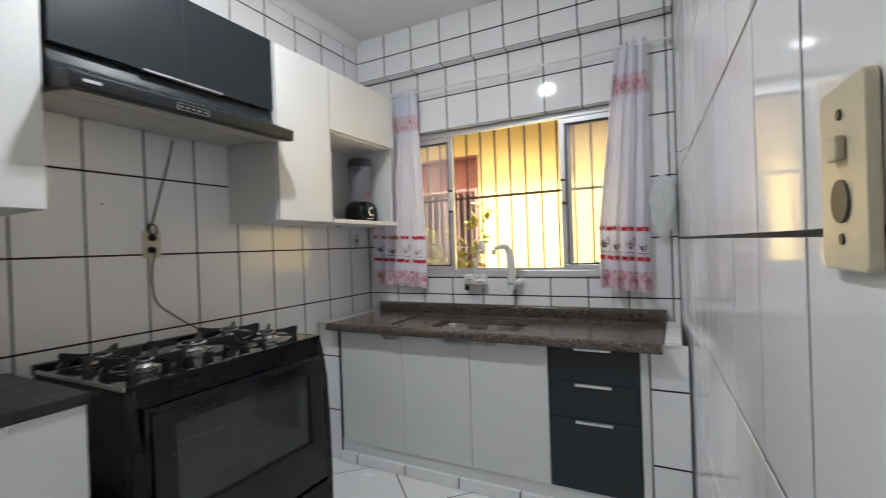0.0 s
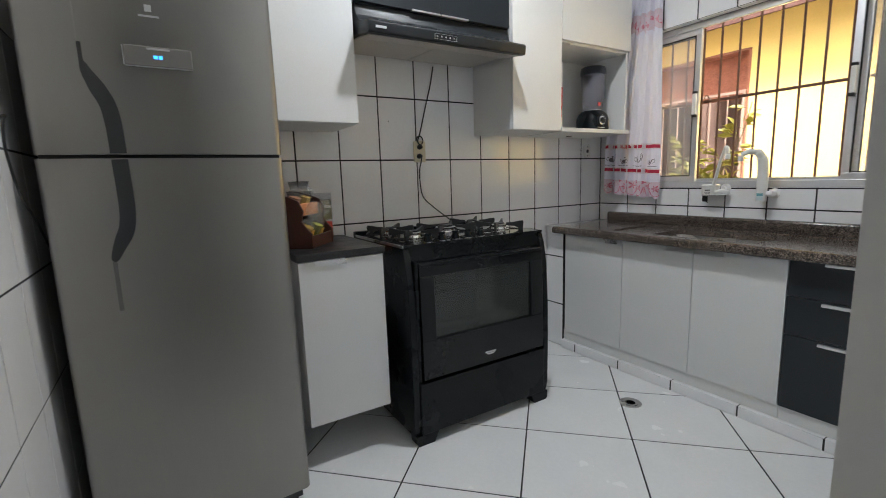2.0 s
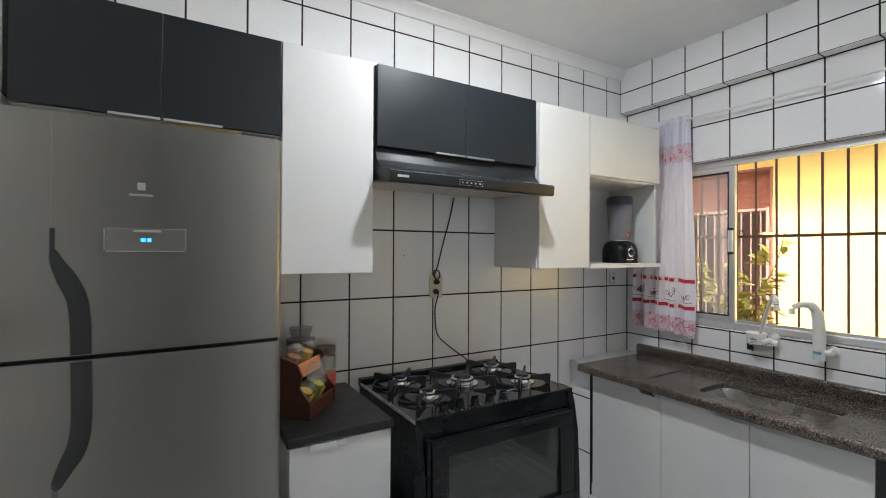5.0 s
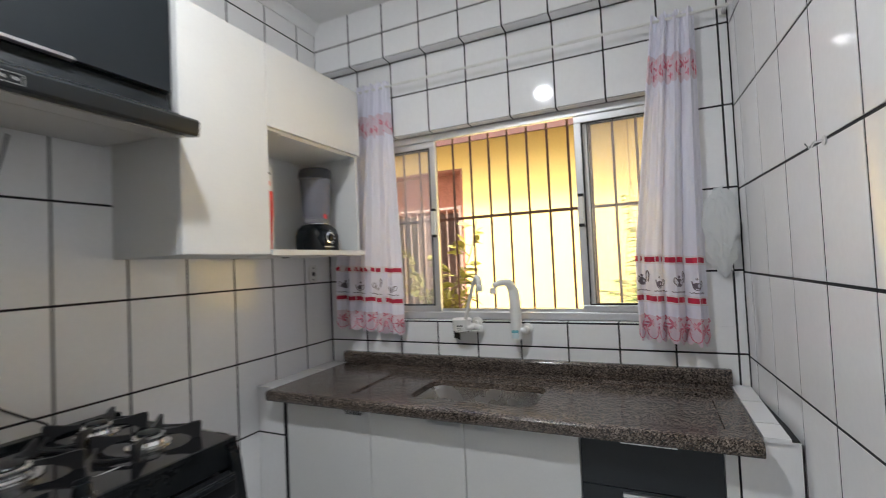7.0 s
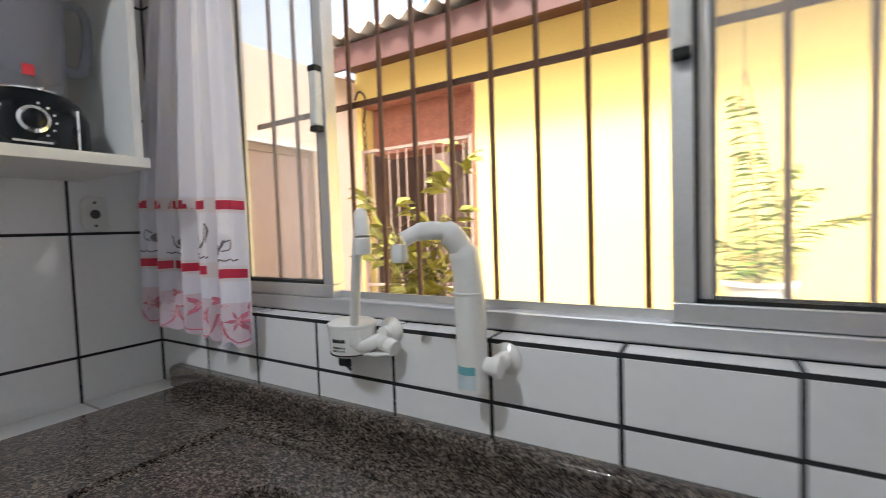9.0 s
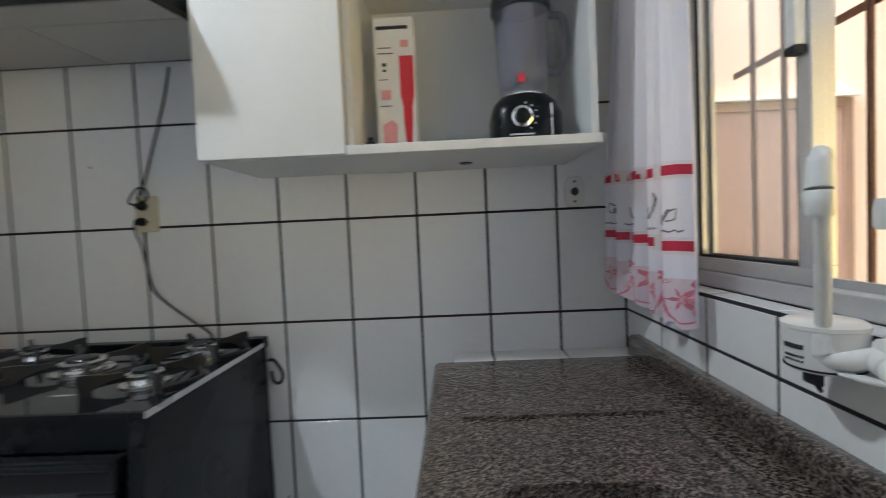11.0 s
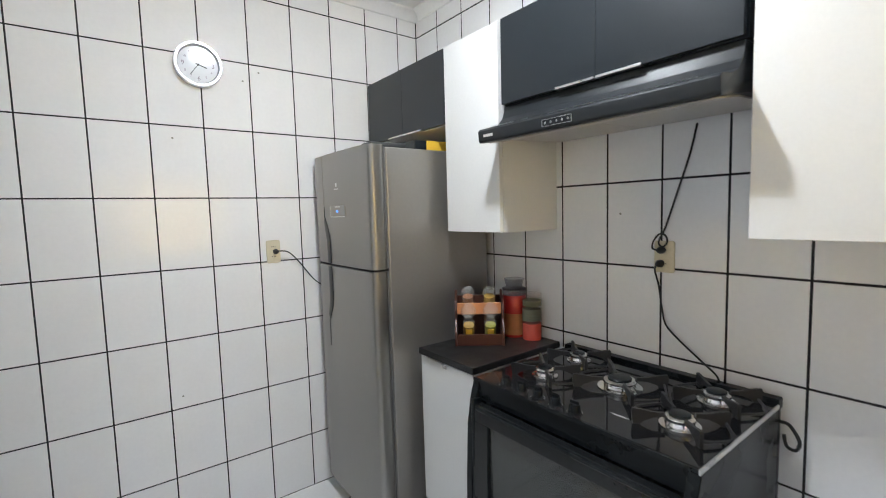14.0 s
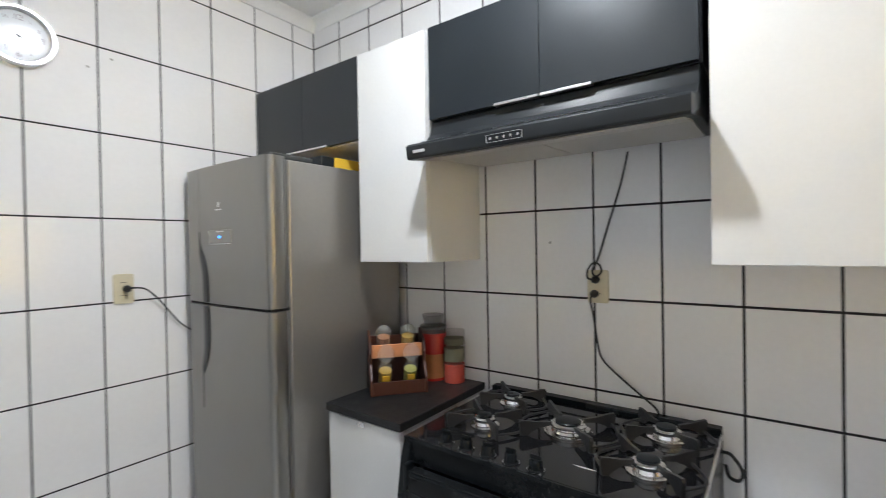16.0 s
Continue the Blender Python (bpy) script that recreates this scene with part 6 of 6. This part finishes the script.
shrub("yard_shrub", "loose yellow-green shrub in a clay pot outside the window", (0.22, 4.0, 0.08), ((0.26, 0.0, 1.52, 40), (0.06, 0.15, 1.20, 34), (-0.14, -0.05, 1.26, 34), (0.16, -0.1, 1.10, 30), (-0.26, 0.1, 1.16, 28), (0.0, -0.15, 1.0, 24)), 5, 0.11, M["leaf"])
pot = single("flower_pot", lathe([(0.0, 0.0), (0.13, 0.0), (0.17, 0.30), (0.185, 0.30), (0.185, 0.35), (0.165, 0.35), (0.16, 0.32), (0.0, 0.32)], (0.28, 4.0, -0.25), seg=24), M["brickish"], (0.28, 4.0, -0.25), "round clay pot under the yard shrub", "flower pot", smooth=True)
FX_, FY_, FZ_ = 1.55, 4.84, 0.90
fern = thing("hanging_fern", (FX_, FY_, FZ_ - 0.16), "green fern in a white pot hung on rusty chains", "plant")
fl_, fs_ = bmesh.new(), bmesh.new()
rnd = random.Random(4)
for (dx, dy, dz) in ((-0.085, 0.0, 0.88), (-0.03, 0.02, 0.62), (0.14, 0.1, 0.55), (-0.34, 0.0, 0.12), (0.34, -0.05, 0.30), (-0.20, 0.12, 0.20), (0.18, -0.12, 0.42)):
    pts = arc([(FX_, FY_, FZ_), (FX_ + dx * 0.4, FY_ + dy * 0.4, FZ_ + dz * 0.7), (FX_ + dx, FY_ + dy, FZ_ + dz)], 10)
    tube(pts, 0.003, 5, fs_)
    for i in range(3, len(pts)):
        for s in (-1, 1):
            leaf(fl_, pts[i], (s * 0.9, rnd.uniform(-0.4, 0.4), rnd.uniform(-0.35, 0.15)), 0.13 * (1.1 - i / len(pts) * 0.75), 0.016, rnd.uniform(-0.4, 0.4))
part("frond_stems", fs_, M["stem"], fern)
part("leaves", fl_, M["fern"], fern)
part("pot", lathe([(0.0, -0.16), (0.10, -0.16), (0.15, 0.0), (0.155, 0.0), (0.155, 0.02), (0.0, 0.0)], (FX_, FY_, FZ_), seg=20), M["white_plastic"], fern, "white hanging pot", smooth=True)


def links(top, bottom, s_=1.0):
    """Chain links from top to bottom, as one bmesh."""
    a, b_ = Vector(top), Vector(bottom)
    n = max(2, int((a - b_).length / (0.036 * s_)))
    ch = bmesh.new()
    d = (b_ - a).normalized()
    for i in range(n):
        c = a + (b_ - a) * (i + 0.5) / n
        s = d.cross(Vector((0, 1, 0)) if i % 2 else Vector((1, 0.1, 0))).normalized()
        ring = [c + d * 0.021 * s_ * math.cos(k * math.pi / 4) + s * 0.009 * s_ * math.sin(k * math.pi / 4) for k in range(9)]
        tube(ring, 0.0024 * s_, 5, ch)
    return ch


for s in (-0.14, 0.14):
    part("chain", links((FX_ - 0.05, FY_, 1.90), (FX_ + s, FY_, FZ_ + 0.02)), M["rust"], fern, "thin rusty chain")
part("wire", tube([(FX_ - 0.05, FY_, 1.89), (FX_ - 0.05, FY_ + 0.01, 2.47)], 0.0025, 5), M["rust"], fern, "thin hanging wire")
ch = thing("chain", (0.605, 3.208, 1.10), "rusty chain hooked on the window bars", "chain")
part("hook", tube(arc([(0.585, 3.198, 1.552), (0.590, 3.208, 1.575), (0.605, 3.214, 1.56), (0.605, 3.212, 1.52), (0.600, 3.21, 1.495)], 5), 0.003, 6), M["rust"], ch, smooth=True)
tagged(part("chain_links", links((0.602, 3.21, 1.50), (0.606, 3.212, 1.22), 0.6), M["rust"], ch), kind="stuff")

# ---- tiles of walls, piers and floor ----
TILE_MESH = {}


def tile_mesh(w, h, d, material):
    key = (round(w, 3), round(h, 3), d, material.name)
    if key not in TILE_MESH:
        c = min(0.0008, w / 4, h / 4)
        v = [(x, y, 0) for x, y in ((0, 0), (w, 0), (w, h), (0, h))]
        v += [(x, y, d - c) for x, y in ((0, 0), (w, 0), (w, h), (0, h))]
        v += [(x, y, d) for x, y in ((c, c), (w - c, c), (w - c, h - c), (c, h - c))]
        f = [(8, 9, 10, 11)]
        for a in range(4):
            b = (a + 1) % 4
            f += [(a, b, b + 4, a + 4), (a + 4, b + 4, b + 8, a + 8)]
        me = bpy.data.meshes.new("tile")
        me.from_pydata(v, [], f)
        me.materials.append(material)
        TILE_MESH[key] = me
    return TILE_MESH[key]


def cut(rects, hole):
    out = []
    a, b, c, d = hole
    for (x0_, y0_, x1_, y1_) in rects:
        if c <= x0_ or a >= x1_ or d <= y0_ or b >= y1_:
            out.append((x0_, y0_, x1_, y1_))
            continue
        for r in ((x0_, y0_, x1_, b), (x0_, d, x1_, y1_), (x0_, max(b, y0_), a, min(d, y1_)), (c, max(b, y0_), x1_, min(d, y1_))):
            if r[2] - r[0] > 0.012 and r[3] - r[1] > 0.012:
                out.append(r)
    return out


def tile_face(parent, origin, u, v, n, us, vs, holes=(), gap=0.0072, depth=G):
    """Lays tiles between the joint lines us and vs on a plane; n points into the room."""
    rnd = random.Random(len(us) * 31 + len(vs))
    u, v, n, o = Vector(u), Vector(v), Vector(n), Vector(origin)
    flip = u.cross(v).dot(n) < 0
    for i in range(len(us) - 1):
        for j in range(len(vs) - 1):
            cells = [(us[i] + gap / 2, vs[j] + gap / 2, us[i + 1] - gap / 2, vs[j + 1] - gap / 2)]
            for h_ in holes:
                cells = cut(cells, h_)
            for (a, b, c, d) in cells:
                if c - a < 0.008 or d - b < 0.008:
                    continue
                if flip:
                    m = Matrix((-u, v, n)).transposed().to_4x4()
                    p = o + u * c + v * b
                else:
                    m = Matrix((u, v, n)).transposed().to_4x4()
                    p = o + u * a + v * b
                ob = new("tile", tile_mesh(c - a, d - b, depth, M["tile"]))
                m.translation = p - n * (depth + 0.0003 * rnd.random())
                ob.parent = parent
                ob.matrix_basis = Matrix.Translation(-ORG[parent]) @ m @ Matrix.Rotation(rnd.uniform(-0.0016, 0.0016), 4, "X") @ Matrix.Rotation(rnd.uniform(-0.0016, 0.0016), 4, "Y")


ROWS_Z = [0.0] + [1.229 + 0.3145 * k for k in range(-3, 5)] + [CEIL + 0.01]
Z = Vector((0, 0, 1))
tile_face(wall_stove, (0, 0, 0), (0, 1, 0), Z, (1, 0, 0), [0.0] + [1.2765 + 0.214 * k for k in range(-5, 8)] + [WY], ROWS_Z)
tile_face(wall_clock, (0, 0, 0), (1, 0, 0), Z, (0, 1, 0), [0.0] + [0.131 + 0.209 * k for k in range(10)] + [2.14], ROWS_Z, gap=0.0058)
WCOL = [0.0] + [1.891 - 0.2078 * k for k in range(8, -1, -1)] + [WX]
WROW = [z for z in ROWS_Z if z < BEAM_Z - 0.02] + [BEAM_Z]
tile_face(wall_window, (0, WY, 0), (1, 0, 0), Z, (0, -1, 0), WCOL, WROW, [(WIN[0] - 0.003, WIN[1] - 0.009, WIN[2] + 0.003, WIN[3] + 0.003)])
tile_face(beam, (0, BEAM_Y, 0), (1, 0, 0), Z, (0, -1, 0), WCOL, [BEAM_Z, 1.229 + 0.3145 * 4, CEIL + 0.01])
tile_face(beam, (0, BEAM_Y, BEAM_Z), (1, 0, 0), (0, 1, 0), (0, 0, -1), WCOL, [0.0, WY - BEAM_Y])
SCOL = [0.0] + [0.0915 + 0.2118 * k for k in range(10)] + [SIDE_LEN]
tile_face(wall_side, (WX, WY, 0), SU, Z, SN, SCOL, [max(0.0, z - 0.008) for z in ROWS_Z[:-1]] + ROWS_Z[-1:])
tile_face(wall_side, tuple(side(SIDE_LEN, 0, 0)), SU, Z, SN, [0.0, 0.21, 0.42, 0.63, 0.77], [2.12, 2.1725, 2.487, CEIL + 0.01])
# tiled sill and head of the window opening
tile_face(wall_window, (0, WY, WIN[1]), (1, 0, 0), (0, 1, 0), (0, 0, 1), [WIN[0]] + [x for x in WCOL if WIN[0] + 0.03 < x < WIN[2] - 0.03] + [WIN[2]], [0.0, FY0 - WY])
tile_face(wall_window, (0, WY, WIN[3]), (1, 0, 0), (0, 1, 0), (0, 0, -1), [WIN[0]] + [x for x in WCOL if WIN[0] + 0.03 < x < WIN[2] - 0.03] + [WIN[2]], [0.0, FY0 - WY])
# piers: front faces, ledges and inner face, and the kick step
PR = [0.0, 0.2855, 0.60, PT - 0.004]
tile_face(pier_l, (0, 2.45, 0), (1, 0, 0), Z, (0, -1, 0), [0.0, 0.150], PR)
tile_face(pier_r, (0, 2.45, 0), (1, 0, 0), Z, (0, -1, 0), [1.800, 1.946], PR)
tile_face(pier_l, (0, 2.44, PT + 0.003), (1, 0, 0), (0, 1, 0), (0, 0, 1), [0.0, 0.110], [0.0, 0.120, 0.334, 0.534], depth=0.014)
tile_face(pier_r, (0, 2.44, PT + 0.003), (1, 0, 0), (0, 1, 0), (0, 0, 1), [1.855, WX - 0.001], [0.0, 0.120, 0.334, 0.534], depth=0.014)
PX_ = [0.151, 0.27, 0.59, 0.91, 1.23, 1.55, 1.799]
tile_face(plinth, (0, 2.432, 0), (1, 0, 0), Z, (0, -1, 0), PX_, [-0.002, 0.056])
tile_face(plinth, (0, 2.432, 0.054), (1, 0, 0), (0, 1, 0), (0, 0, 1), PX_, [0.0, 0.055], gap=0.004)


# floor tiles laid on the diagonal
def clip_poly(poly, x0_, y0_, x1_, y1_):
    for ax, lim, sgn in ((0, x0_, 1), (0, x1_, -1), (1, y0_, 1), (1, y1_, -1)):
        out = []
        for k in range(len(poly)):
            p, q = poly[k - 1], poly[k]
            dp, dq = (p[ax] - lim) * sgn, (q[ax] - lim) * sgn
            if (dp >= 0) != (dq >= 0):
                t = dp / (dp - dq)
                out.append((p[0] + (q[0] - p[0]) * t, p[1] + (q[1] - p[1]) * t))
            if dq >= 0:
                out.append(q)
        poly = out
        if not poly:
            return []
    return poly


floor = bpy.data.objects["floor_slab"]
FU, FV, FP = Vector((1, 1)).normalized(), Vector((-1, 1)).normalized(), 0.4435
hg = 0.0032
full = None
for i in range(-8, 12):
    for j in range(-10, 12):
        o = Vector((0.759, 1.580)) + FU * FP * i + FV * FP * j
        quad = [o + FU * a + FV * b for a, b in ((hg, hg), (FP - hg, hg), (FP - hg, FP - hg), (hg, FP - hg))]
        poly = clip_poly([tuple(p) for p in quad], 0.0, 0.0, 2.142, WY)
        if len(poly) < 3:
            continue
        area = abs(sum(poly[k - 1][0] * poly[k][1] - poly[k][0] * poly[k - 1][1] for k in range(len(poly)))) / 2
        if area < 0.0008:
            continue
        c = Vector((sum(p[0] for p in poly) / len(poly), sum(p[1] for p in poly) / len(poly)))
        whole = area > (FP - 2 * hg) ** 2 * 0.999
        if whole and full:
            me = full
        else:
            n_ = len(poly)
            v = [(p[0] - c.x, p[1] - c.y, -0.0045) for p in poly] + [(p[0] - c.x, p[1] - c.y, -0.0006) for p in poly]
            v += [((p[0] - c.x) * 0.997, (p[1] - c.y) * 0.997, 0.0) for p in poly]
            f = [tuple(range(2 * n_, 3 * n_))]
            for k in range(n_):
                m_ = (k + 1) % n_
                f += [(k, m_, m_ + n_, k + n_), (k + n_, m_ + n_, m_ + 2 * n_, k + 2 * n_)]
            me = bpy.data.meshes.new("floor_tile")
            me.from_pydata(v, [], f)
            me.materials.append(M["floor_tile"])
            if whole:
                full = me
        ob = new("floor_tile", me)
        ob.location = (c.x, c.y, 0)
        ob.parent = floor
